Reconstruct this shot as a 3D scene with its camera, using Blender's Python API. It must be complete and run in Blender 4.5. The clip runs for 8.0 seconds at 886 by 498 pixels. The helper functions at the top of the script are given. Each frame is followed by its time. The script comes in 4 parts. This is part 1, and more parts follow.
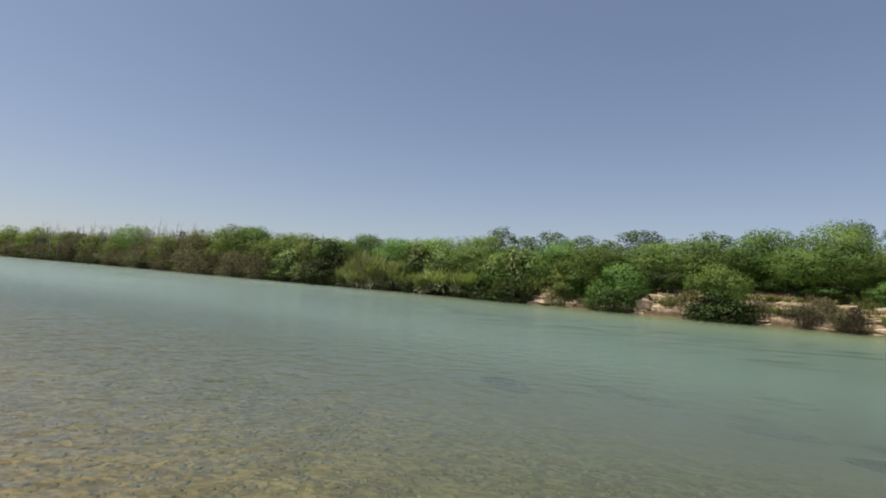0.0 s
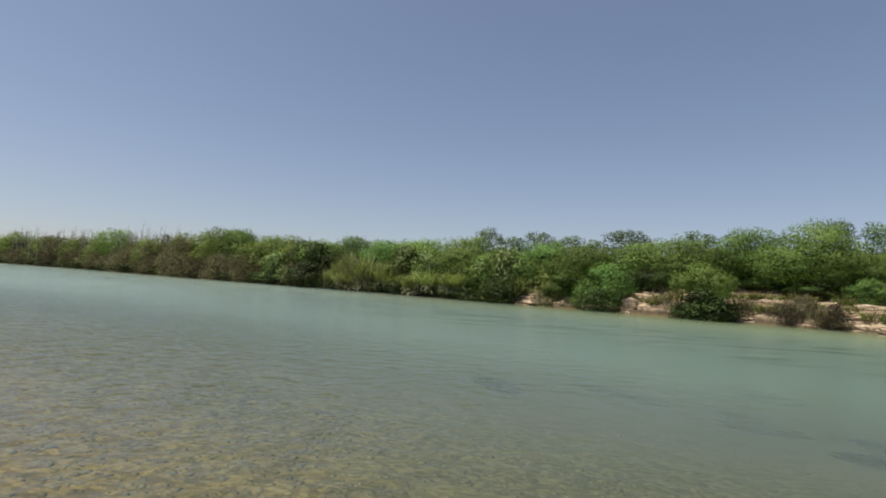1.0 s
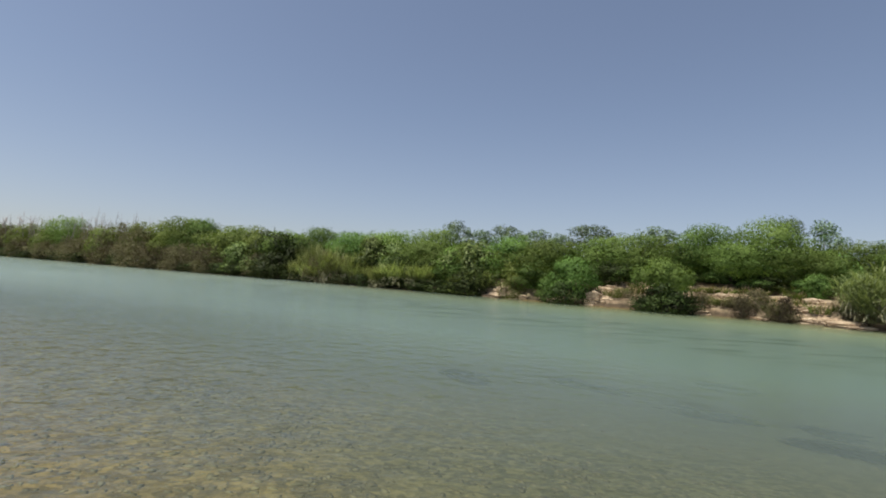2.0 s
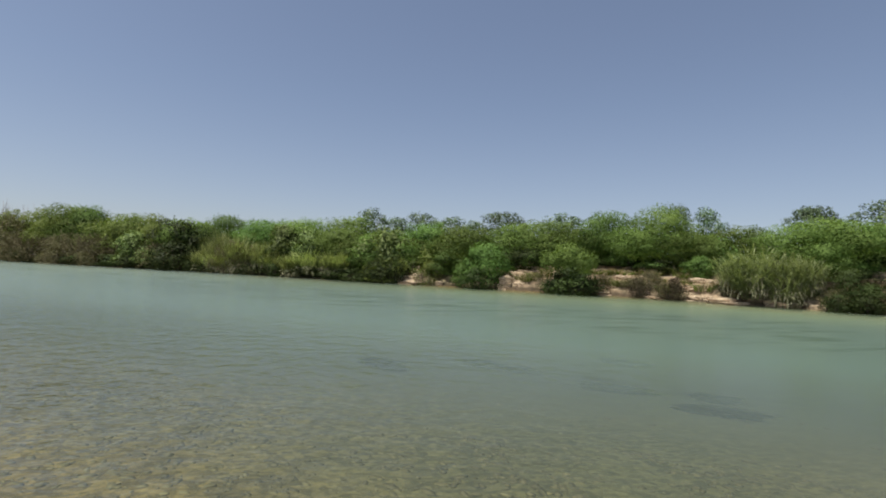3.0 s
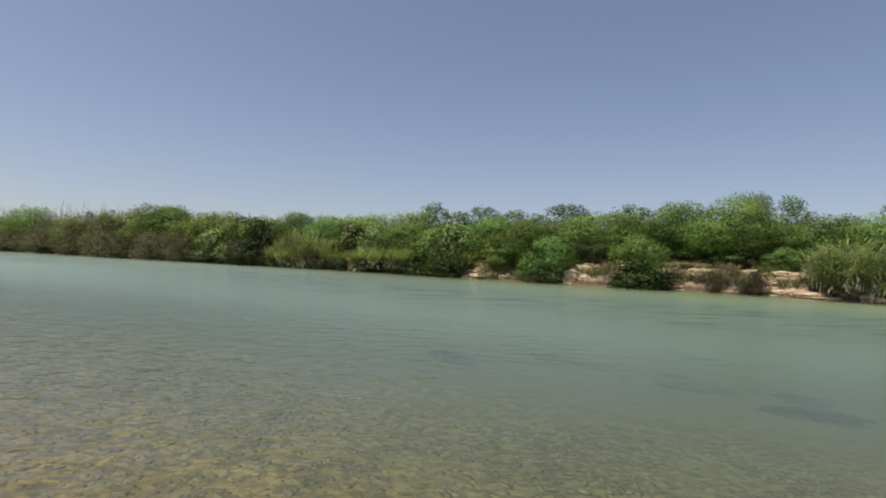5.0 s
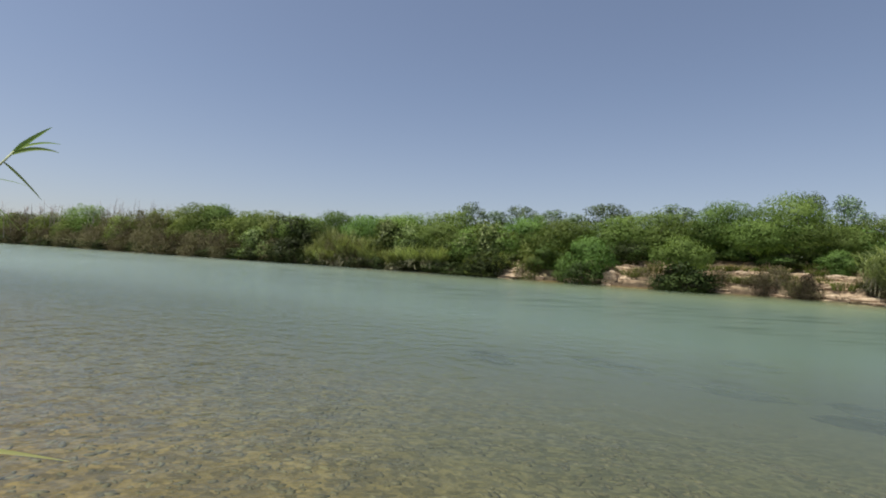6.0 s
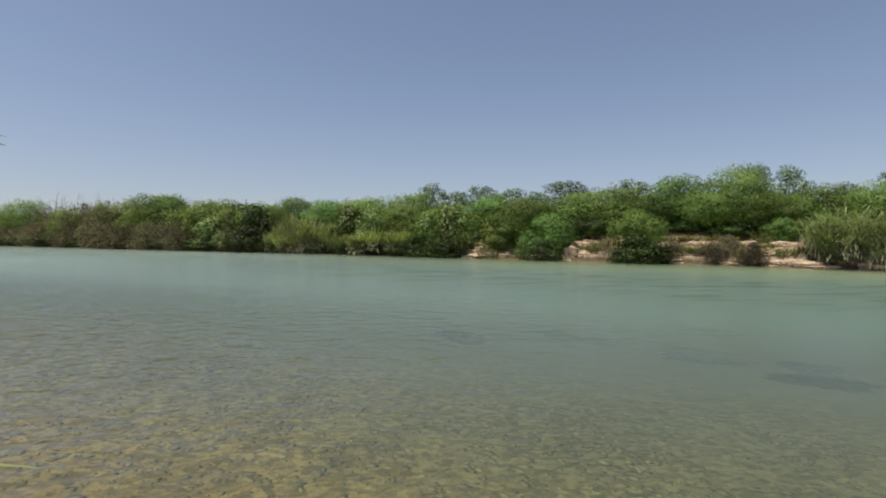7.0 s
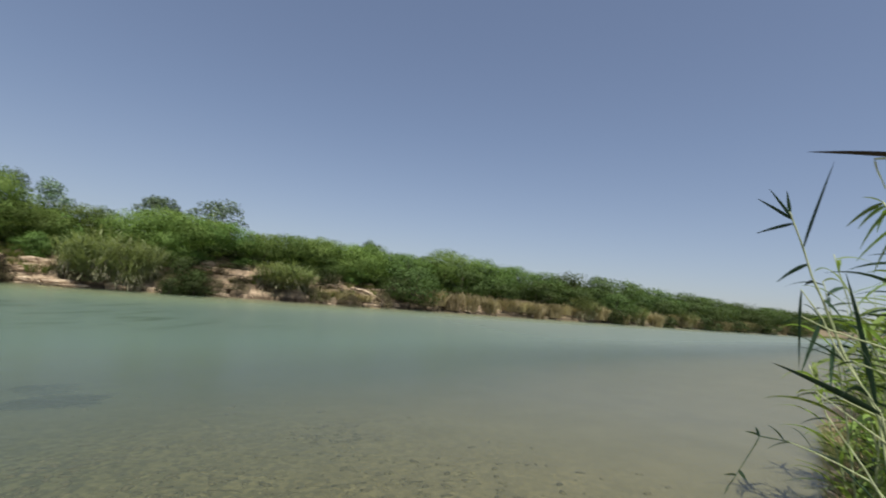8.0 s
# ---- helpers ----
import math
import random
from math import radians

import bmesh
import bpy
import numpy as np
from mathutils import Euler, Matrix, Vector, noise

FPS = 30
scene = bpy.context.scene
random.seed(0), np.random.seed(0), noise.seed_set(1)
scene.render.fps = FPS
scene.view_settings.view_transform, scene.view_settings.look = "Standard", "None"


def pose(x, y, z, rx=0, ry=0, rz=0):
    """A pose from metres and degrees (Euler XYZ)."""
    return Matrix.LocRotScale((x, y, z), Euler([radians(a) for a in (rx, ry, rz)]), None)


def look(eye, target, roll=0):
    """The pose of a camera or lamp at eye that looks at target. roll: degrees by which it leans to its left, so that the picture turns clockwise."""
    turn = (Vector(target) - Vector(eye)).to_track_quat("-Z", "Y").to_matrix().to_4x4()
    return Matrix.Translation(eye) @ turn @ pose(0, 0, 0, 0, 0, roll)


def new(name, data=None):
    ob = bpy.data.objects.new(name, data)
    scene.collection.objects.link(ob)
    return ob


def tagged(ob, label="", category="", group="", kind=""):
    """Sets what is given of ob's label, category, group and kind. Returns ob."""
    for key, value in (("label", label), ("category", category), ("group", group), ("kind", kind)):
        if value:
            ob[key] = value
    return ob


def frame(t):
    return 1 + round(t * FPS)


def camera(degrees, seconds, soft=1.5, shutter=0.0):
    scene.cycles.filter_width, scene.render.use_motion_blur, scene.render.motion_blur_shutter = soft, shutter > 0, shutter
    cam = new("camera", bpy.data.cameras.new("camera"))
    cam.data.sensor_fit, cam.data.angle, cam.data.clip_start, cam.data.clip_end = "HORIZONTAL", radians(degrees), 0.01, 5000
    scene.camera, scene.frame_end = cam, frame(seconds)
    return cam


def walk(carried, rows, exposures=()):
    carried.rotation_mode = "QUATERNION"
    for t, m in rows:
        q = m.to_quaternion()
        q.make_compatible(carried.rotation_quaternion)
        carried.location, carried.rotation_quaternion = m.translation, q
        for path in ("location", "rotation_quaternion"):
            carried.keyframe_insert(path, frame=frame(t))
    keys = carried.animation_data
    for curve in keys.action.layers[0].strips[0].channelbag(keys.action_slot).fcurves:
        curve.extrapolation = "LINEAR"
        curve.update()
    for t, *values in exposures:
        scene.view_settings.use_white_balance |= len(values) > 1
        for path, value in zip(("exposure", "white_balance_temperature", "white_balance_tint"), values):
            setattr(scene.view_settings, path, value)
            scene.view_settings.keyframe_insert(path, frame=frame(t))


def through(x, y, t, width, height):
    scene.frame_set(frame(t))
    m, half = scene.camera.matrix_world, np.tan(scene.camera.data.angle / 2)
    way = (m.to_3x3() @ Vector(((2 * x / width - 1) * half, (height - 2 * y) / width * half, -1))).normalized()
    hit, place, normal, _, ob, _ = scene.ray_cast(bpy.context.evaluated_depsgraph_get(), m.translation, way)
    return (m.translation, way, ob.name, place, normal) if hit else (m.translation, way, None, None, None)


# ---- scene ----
cam = camera(82.06, 8.0, soft=1.9, shutter=0.08)
walk(cam, [
    (0.0, pose(0.365, 0, 1.7, 92.90, -3.70, 0.46)),
    (0.5, pose(0.338, 0, 1.7, 92.89, -3.55, -0.13)),
    (1.0, pose(0.314, 0, 1.7, 93.12, -3.15, -0.98)),
    (1.2, pose(0.306, 0, 1.7, 92.78, -3.26, -1.04)),
    (2.3, pose(0.266, 0, 1.7, 92.18, -3.10, -7.80)),
    (2.5, pose(0.260, 0, 1.7, 91.53, -2.65, -10.23)),
    (3.0, pose(0.238, 0, 1.7, 91.56, -2.52, -14.17)),
    (3.5, pose(0.215, 0, 1.7, 91.59, -2.46, -17.97)),
    (4.0, pose(0.193, 0, 1.7, 90.98, -2.65, -21.23)),
    (4.5, pose(0.170, 0, 1.7, 90.04, -1.84, -15.48)),
    (5.0, pose(0.134, 0, 1.7, 90.58, -2.17, -7.22)),
    (5.2, pose(0.120, 0, 1.7, 90.11, -2.65, -5.14)),
    (6.3, pose(0.000, 0, 1.7, 90.42, -2.69, -3.25)),
    (6.5, pose(0.000, 0, 1.7, 90.29, -2.66, -3.57)),
    (6.8, pose(-0.012, 0, 1.7, 89.83, -2.13, -5.38)),
    (7.0, pose(-0.020, 0, 1.7, 88.42, -0.37, -7.54)),
    (7.1, pose(-0.020, 0, 1.7, 88.03, -1.03, -11.51)),
    (7.2, pose(-0.020, 0, 1.7, 90.05, -0.43, -17.64)),
    (7.3, pose(-0.020, 0, 1.7, 91.13, -0.07, -23.37)),
    (7.4, pose(-0.020, 0, 1.7, 91.59, -1.18, -31.08)),
    (7.5, pose(-0.020, 0, 1.7, 92.26, -2.48, -39.57)),
    (7.6, pose(-0.020, 0, 1.7, 94.48, -3.82, -48.54)),
    (7.7, pose(-0.020, 0, 1.7, 95.49, -4.75, -57.65)),
    (7.8, pose(-0.020, 0, 1.7, 96.35, -7.57, -66.72)),
    (7.9, pose(-0.020, 0, 1.7, 95.99, -7.37, -74.58)),
    (8.0, pose(-0.020, 0, 1.7, 94.80, -5.53, -80.22)),
], [(0.0, 0.43, 6600, 9), (1.2, 0.44, 6600, 9), (2.5, 0.45, 6580, 9), (5.0, 0.45, 6600, 10), (6.5, 0.43, 6530, 10), (7.2, 0.43, 6520, 10), (8.0, 0.38, 6430, 10)])

# ---- world, sun, exposure ----
SUN_AZIMUTH, SUN_HEIGHT = radians(-115), radians(68)
world = bpy.data.worlds.new("sky")
scene.world = world
world.use_nodes = True
wn = world.node_tree
wn.nodes.clear()
sky = wn.nodes.new("ShaderNodeTexSky")
sky.sky_type, sky.sun_disc = "NISHITA", False
sky.sun_elevation, sky.sun_rotation = SUN_HEIGHT, SUN_AZIMUTH
sky.altitude, sky.air_density, sky.dust_density, sky.ozone_density = 200, 1.0, 1.6, 2.4
back = wn.nodes.new("ShaderNodeBackground")
back.inputs["Strength"].default_value = 0.087
wout = wn.nodes.new("ShaderNodeOutputWorld")
way_up = wn.nodes.new("ShaderNodeTexCoord")
lift = wn.nodes.new("ShaderNodeMapping")
lift.inputs["Location"].default_value = (0, 0, 0.047)
level = wn.nodes.new("ShaderNodeVectorMath")
level.operation = "NORMALIZE"
wn.links.new(way_up.outputs["Generated"], lift.inputs["Vector"])
wn.links.new(lift.outputs[0], level.inputs[0])
wn.links.new(level.outputs[0], sky.inputs[0])
haze = wn.nodes.new("ShaderNodeMix")
haze.data_type, haze.blend_type = "RGBA", "MULTIPLY"
haze.inputs[0].default_value = 1.0
low = wn.nodes.new("ShaderNodeSeparateXYZ")
wn.links.new(way_up.outputs["Generated"], low.inputs[0])
rise = wn.nodes.new("ShaderNodeMapRange")
rise.inputs["From Max"].default_value = 0.3
tint = wn.nodes.new("ShaderNodeMix")
tint.data_type = "RGBA"
tint.inputs[6].default_value, tint.inputs[7].default_value = (1.17, 1.015, 0.965, 1), (1.06, 1.0, 0.995, 1)
wn.links.new(low.outputs["Z"], rise.inputs["Value"])
wn.links.new(rise.outputs[0], tint.inputs[0])
wn.links.new(tint.outputs[2], haze.inputs[7])
wn.links.new(sky.outputs[0], haze.inputs[6])
pale = wn.nodes.new("ShaderNodeHueSaturation")
pale.inputs["Saturation"].default_value = 0.88
wn.links.new(haze.outputs[2], pale.inputs["Color"])
wn.links.new(pale.outputs[0], back.inputs["Color"])
wn.links.new(back.outputs[0], wout.inputs["Surface"])
sun = new("sun", bpy.data.lights.new("sun", "SUN"))
sun.data.energy, sun.data.angle, sun.data.color = 4.4, radians(0.53), (1.0, 0.95, 0.86)
toward = Vector((math.sin(SUN_AZIMUTH) * math.cos(SUN_HEIGHT), math.cos(SUN_AZIMUTH) * math.cos(SUN_HEIGHT), math.sin(SUN_HEIGHT)))
sun.matrix_world = look(toward * 60, (0, 0, 0))


# ---- materials ----
def material(name):
    m = bpy.data.materials.new(name)
    m.use_nodes = True
    nt = m.node_tree
    nt.nodes.clear()
    return m, nt


def node(nt, kind, **settings):
    n = nt.nodes.new(kind)
    for key, value in settings.items():
        n.inputs[key.replace("_", " ")].default_value = value
    return n


def noise_node(nt, where, scale, detail=4.0, rough=0.6):
    n = node(nt, "ShaderNodeTexNoise", Scale=scale, Detail=detail, Roughness=rough)
    nt.links.new(where, n.inputs["Vector"])
    return n.outputs["Fac"]


def ramp(nt, fac, stops):
    r = nt.nodes.new("ShaderNodeValToRGB")
    e = r.color_ramp.elements
    while len(e) < len(stops):
        e.new(0.5)
    for item, (at, colour) in zip(e, stops):
        item.position, item.color = at, (*colour, 1)
    nt.links.new(fac, r.inputs[0])
    return r.outputs[0]


def mix_colour(nt, fac, a, b, blend="MIX"):
    m = nt.nodes.new("ShaderNodeMix")
    m.data_type, m.blend_type = "RGBA", blend
    for socket, value in ((m.inputs[0], fac), (m.inputs[6], a), (m.inputs[7], b)):
        if hasattr(value, "links"):
            nt.links.new(value, socket)
        else:
            socket.default_value = value if not isinstance(value, tuple) else (*value, 1)
    return m.outputs[2]


def maths(nt, op, a, b=0.0, clamp=False):
    m = nt.nodes.new("ShaderNodeMath")
    m.operation, m.use_clamp = op, clamp
    for socket, value in ((m.inputs[0], a), (m.inputs[1], b)):
        if hasattr(value, "links"):
            nt.links.new(value, socket)
        else:
            socket.default_value = value
    return m.outputs[0]


def span(nt, value, low, high, a=0.0, b=1.0):
    m = nt.nodes.new("ShaderNodeMapRange")
    for socket, v in zip(m.inputs, (value, low, high, a, b)):
        if hasattr(v, "links"):
            nt.links.new(v, socket)
        else:
            socket.default_value = v
    return m.outputs[0]


def finish(nt, shader):
    out = nt.nodes.new("ShaderNodeOutputMaterial")
    nt.links.new(shader, out.inputs["Surface"])


def leaf_material(name, dark, mid, light, through=0.35, gloss=0.6, spread=0.42, patchy=0.6):
    """Foliage: leaf by leaf and plant by plant variation, with light passing through."""
    m, nt = material(name)
    geo = nt.nodes.new("ShaderNodeNewGeometry")
    info = nt.nodes.new("ShaderNodeObjectInfo")
    near = lambda a, b, k: tuple(p + (q - p) * k for p, q in zip(a, b))
    base = ramp(nt, geo.outputs["Random Per Island"], ((0.0, near(mid, dark, spread)), (0.5, mid), (1.0, near(mid, light, spread))))
    coord = nt.nodes.new("ShaderNodeTexCoord")
    patch = noise_node(nt, coord.outputs["Object"], 0.8, 3.0)
    base = mix_colour(nt, span(nt, patch, 0.5, 0.68, 0.0, patchy), base, light)
    base = mix_colour(nt, span(nt, patch, 0.5, 0.34, 0.0, patchy), base, dark)
    hsv = nt.nodes.new("ShaderNodeHueSaturation")
    nt.links.new(base, hsv.inputs["Color"])
    nt.links.new(span(nt, info.outputs["Random"], 0, 1, 0.488, 0.512), hsv.inputs["Hue"])
    nt.links.new(span(nt, info.outputs["Random"], 0, 1, 0.75, 1.5), hsv.inputs["Value"])
    p = node(nt, "ShaderNodeBsdfPrincipled", Roughness=gloss)
    p.inputs["Specular IOR Level"].default_value = 0.12
    nt.links.new(hsv.outputs[0], p.inputs["Base Color"])
    tr = nt.nodes.new("ShaderNodeBsdfTranslucent")
    nt.links.new(mix_colour(nt, 1.0, hsv.outputs[0], (1.0, 1.05, 0.55), "MULTIPLY"), tr.inputs["Color"])
    mx = node(nt, "ShaderNodeMixShader", Fac=through)
    nt.links.new(p.outputs[0], mx.inputs[1])
    nt.links.new(tr.outputs[0], mx.inputs[2])
    finish(nt, mx.outputs[0])
    return m


def bark_material(name, dark, light):
    m, nt = material(name)
    coord = nt.nodes.new("ShaderNodeTexCoord")
    stretch = nt.nodes.new("ShaderNodeMapping")
    stretch.inputs["Scale"].default_value = (9, 9, 1.6)
    nt.links.new(coord.outputs["Object"], stretch.inputs["Vector"])
    n1 = noise_node(nt, stretch.outputs[0], 3.0, 6)
    p = node(nt, "ShaderNodeBsdfPrincipled", Roughness=0.85)
    nt.links.new(ramp(nt, n1, ((0.3, dark), (0.7, light))), p.inputs["Base Color"])
    b = node(nt, "ShaderNodeBump", Strength=0.6, Distance=0.02)
    nt.links.new(n1, b.inputs["Height"])
    nt.links.new(b.outputs[0], p.inputs["Normal"])
    finish(nt, p.outputs[0])
    return m


MESQUITE = leaf_material("mesquite_leaf", (0.054, 0.093, 0.021), (0.112, 0.17, 0.04), (0.18, 0.248, 0.07), 0.3)
BROADLEAF = leaf_material("broad_leaf", (0.045, 0.07, 0.02), (0.11, 0.155, 0.045), (0.22, 0.27, 0.11), 0.3, 0.5, 1.0, 0.2)
OPEN_LEAF = leaf_material("grey_green_leaf", (0.036, 0.064, 0.033), (0.08, 0.126, 0.066), (0.19, 0.245, 0.15), 0.2, 0.5, 1.0, 0.4)
OLIVE_LEAF = leaf_material("olive_leaf", (0.066, 0.09, 0.022), (0.118, 0.15, 0.04), (0.182, 0.218, 0.068))
# near-black leaf: the shade of hollows under crowns is put into its colour
SHADE_DARK_LEAF = leaf_material("shade_dark_leaf", (0.012, 0.02, 0.006), (0.028, 0.042, 0.012), (0.062, 0.086, 0.024), 0.2)
SCRUB_LEAF = leaf_material("scrub_twig", (0.058, 0.05, 0.031), (0.115, 0.098, 0.057), (0.15, 0.155, 0.075), 0.2, 0.7)
REED_LEAF = leaf_material("reed_blade", (0.095, 0.12, 0.05), (0.185, 0.215, 0.095), (0.3, 0.325, 0.17), 0.4, 0.55)
GREEN_REED = leaf_material("green_reed_blade", (0.1, 0.128, 0.043), (0.205, 0.24, 0.087), (0.345, 0.372, 0.17), 0.35, 0.55, 0.9, 0.4)
PALE_REED = leaf_material("pale_reed_blade", (0.17, 0.17, 0.1), (0.27, 0.26, 0.16), (0.4, 0.38, 0.26), 0.25, 0.5)
SHRUB_LEAF = leaf_material("shrub_leaf", (0.038, 0.073, 0.018), (0.086, 0.147, 0.035), (0.148, 0.228, 0.064), 0.3)
DEEP_LEAF = leaf_material("deep_green_leaf", (0.03, 0.048, 0.017), (0.062, 0.095, 0.03), (0.11, 0.154, 0.053), 0.35)
DRY_GRASS = leaf_material("dry_grass_blade", (0.19, 0.16, 0.085), (0.33, 0.28, 0.155), (0.45, 0.39, 0.245), 0.3, 0.7)
STRAW = leaf_material("dry_blade", (0.23, 0.175, 0.1), (0.4, 0.315, 0.19), (0.54, 0.44, 0.29), 0.25, 0.7)
GREEN_CANE = leaf_material("green_cane_leaf", (0.065, 0.11, 0.03), (0.165, 0.24, 0.06), (0.35, 0.42, 0.135), 0.42, 0.4, 1.0, 0.3)
# the same cane leaf on its shadow side, with the shade in its colour
SHADED_CANE = leaf_material("shaded_cane_leaf", (0.018, 0.035, 0.022), (0.034, 0.064, 0.036), (0.065, 0.105, 0.05), 0.2, 0.3)
WEED = leaf_material("weed", (0.012, 0.018, 0.01), (0.02, 0.028, 0.015), (0.03, 0.04, 0.02), 0.1)
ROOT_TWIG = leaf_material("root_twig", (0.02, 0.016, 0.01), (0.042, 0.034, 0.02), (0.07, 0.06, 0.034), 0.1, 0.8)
DEAD_CANE = leaf_material("dead_cane_leaf", (0.03, 0.022, 0.016), (0.055, 0.042, 0.032), (0.11, 0.09, 0.075), 0.1, 0.6)
BLEACHED = leaf_material("bleached_blade", (0.5, 0.5, 0.46), (0.62, 0.62, 0.57), (0.7, 0.7, 0.66), 0.6, 0.6)
STRAW_GREEN = leaf_material("pale_cane_leaf", (0.34, 0.4, 0.13), (0.46, 0.5, 0.19), (0.56, 0.58, 0.27), 0.35, 0.4)
BARK = bark_material("bark", (0.05, 0.038, 0.028), (0.17, 0.135, 0.1))
DEAD_WOOD = bark_material("dead_wood", (0.13, 0.11, 0.1), (0.27, 0.24, 0.21))
CANE = bark_material("cane_stem", (0.22, 0.27, 0.11), (0.44, 0.47, 0.27))


def ground_material():
    m, nt = material("river_ground")
    geo = nt.nodes.new("ShaderNodeNewGeometry")
    sep = nt.nodes.new("ShaderNodeSeparateXYZ")
    nt.links.new(geo.outputs["Position"], sep.inputs[0])
    pos = geo.outputs["Position"]
    z = sep.outputs["Z"]
    big, fine, grit = noise_node(nt, pos, 0.35, 5), noise_node(nt, pos, 2.6, 8, 0.65), noise_node(nt, pos, 22.0, 6)
    caliche = ramp(nt, fine, ((0.28, (0.17, 0.12, 0.075)), (0.5, (0.34, 0.255, 0.165)), (0.72, (0.49, 0.39, 0.275))))
    layers = nt.nodes.new("ShaderNodeMapping")
    layers.inputs["Scale"].default_value = (0.25, 0.25, 5.5)
    nt.links.new(pos, layers.inputs["Vector"])
    caliche = mix_colour(nt, span(nt, noise_node(nt, layers.outputs[0], 1.3, 4), 0.45, 0.62, 0.0, 0.65), caliche, (0.22, 0.155, 0.095))
    soil = ramp(nt, fine, ((0.3, (0.09, 0.066, 0.04)), (0.55, (0.17, 0.13, 0.075)), (0.75, (0.26, 0.21, 0.12))))
    litter = ramp(nt, grit, ((0.35, (0.1, 0.085, 0.04)), (0.7, (0.24, 0.2, 0.11))))
    soil = mix_colour(nt, span(nt, big, 0.4, 0.6), soil, litter)
    bare = nt.nodes.new("ShaderNodeAttribute")
    bare.attribute_name = "bare"
    sandy = maths(nt, "MULTIPLY", bare.outputs["Fac"], span(nt, noise_node(nt, pos, 0.9, 4), 0.38, 0.55))
    land = mix_colour(nt, sandy, soil, caliche)
    stream = nt.nodes.new("ShaderNodeMapping")
    stream.inputs["Rotation"].default_value = (0, 0, radians(37.8))
    stream.inputs["Scale"].default_value = (0.75, 1.0, 1.0)
    warp = node(nt, "ShaderNodeTexNoise", Scale=6.0, Detail=4.0)
    nt.links.new(pos, warp.inputs["Vector"])
    bent = nt.nodes.new("ShaderNodeVectorMath")
    bent.operation = "MULTIPLY_ADD"
    bent.inputs[1].default_value = (0.06, 0.06, 0.0)
    nt.links.new(warp.outputs["Color"], bent.inputs[0])
    nt.links.new(pos, bent.inputs[2])
    nt.links.new(bent.outputs[0], stream.inputs["Vector"])
    tones = []
    for scale in (17.0, 34.0):
        pebble = node(nt, "ShaderNodeTexVoronoi", Scale=scale)
        nt.links.new(stream.outputs[0], pebble.inputs["Vector"])
        tone = nt.nodes.new("ShaderNodeSeparateColor")
        nt.links.new(pebble.outputs["Color"], tone.inputs[0])
        tones.append(tone.outputs[0])
    mixed = maths(nt, "ADD", maths(nt, "MULTIPLY", tones[0], 0.68), maths(nt, "MULTIPLY", tones[1], 0.32))
    gravel = mix_colour(nt, 0.78, ramp(nt, fine, ((0.34, (0.075, 0.057, 0.024)), (0.66, (0.27, 0.21, 0.098)))),
                        ramp(nt, mixed, ((0.12, (0.05, 0.041, 0.022)), (0.5, (0.135, 0.105, 0.05)), (0.88, (0.265, 0.212, 0.108)))))
    gravel = mix_colour(nt, span(nt, grit, 0.5, 0.66, 0, 0.6), gravel, (0.06, 0.052, 0.03))
    gravel = mix_colour(nt, span(nt, noise_node(nt, pos, 1.7, 4), 0.42, 0.6, 0.0, 0.55), gravel, mix_colour(nt, mixed, (0.05, 0.04, 0.02), (0.14, 0.108, 0.058)))
    slime = nt.nodes.new("ShaderNodeAttribute")
    slime.attribute_name = "algae"
    gravel = mix_colour(nt, maths(nt, "MULTIPLY", slime.outputs["Fac"], 0.8), gravel, mix_colour(nt, mixed, (0.03, 0.03, 0.015), (0.15, 0.14, 0.072)))
    below = nt.nodes.new("ShaderNodeVectorMath")
    below.operation = "DOT_PRODUCT"
    below.inputs[1].default_value = (0.79, -0.613, 0)
    nt.links.new(pos, below.inputs[0])
    ochre = mix_colour(nt, 1.0, gravel, (1.22, 1.04, 0.82), "MULTIPLY")
    gravel = mix_colour(nt, maths(nt, "MULTIPLY", span(nt, below.outputs["Value"], -0.5, -4.0), span(nt, z, -0.16, -0.06)), gravel, ochre)
    gravel = mix_colour(nt, span(nt, below.outputs["Value"], 0.5, 6.0, 0.0, 0.9), gravel, mix_colour(nt, noise_node(nt, pos, 1.1, 5), (0.13, 0.112, 0.076), (0.225, 0.19, 0.136)))
    silt = mix_colour(nt, big, (0.078, 0.082, 0.046), (0.115, 0.116, 0.068))
    bed = mix_colour(nt, span(nt, z, -0.22, -0.5), gravel, silt)
    wet = mix_colour(nt, 1.0, land, (0.24, 0.22, 0.18), "MULTIPLY")
    damp = maths(nt, "ADD", z, maths(nt, "MULTIPLY", maths(nt, "SUBTRACT", big, 0.5), 0.5))
    shore = mix_colour(nt, span(nt, damp, 0.16, 0.36), wet, land)
    colour = mix_colour(nt, span(nt, z, -0.02, 0.04), bed, shore)
    p = node(nt, "ShaderNodeBsdfPrincipled", Roughness=0.9)
    nt.links.new(colour, p.inputs["Base Color"])
    b = node(nt, "ShaderNodeBump", Strength=0.7, Distance=0.08)
    nt.links.new(mix_colour(nt, 0.3, fine, grit), b.inputs["Height"])
    nt.links.new(b.outputs[0], p.inputs["Normal"])
    finish(nt, p.outputs[0])
    return m


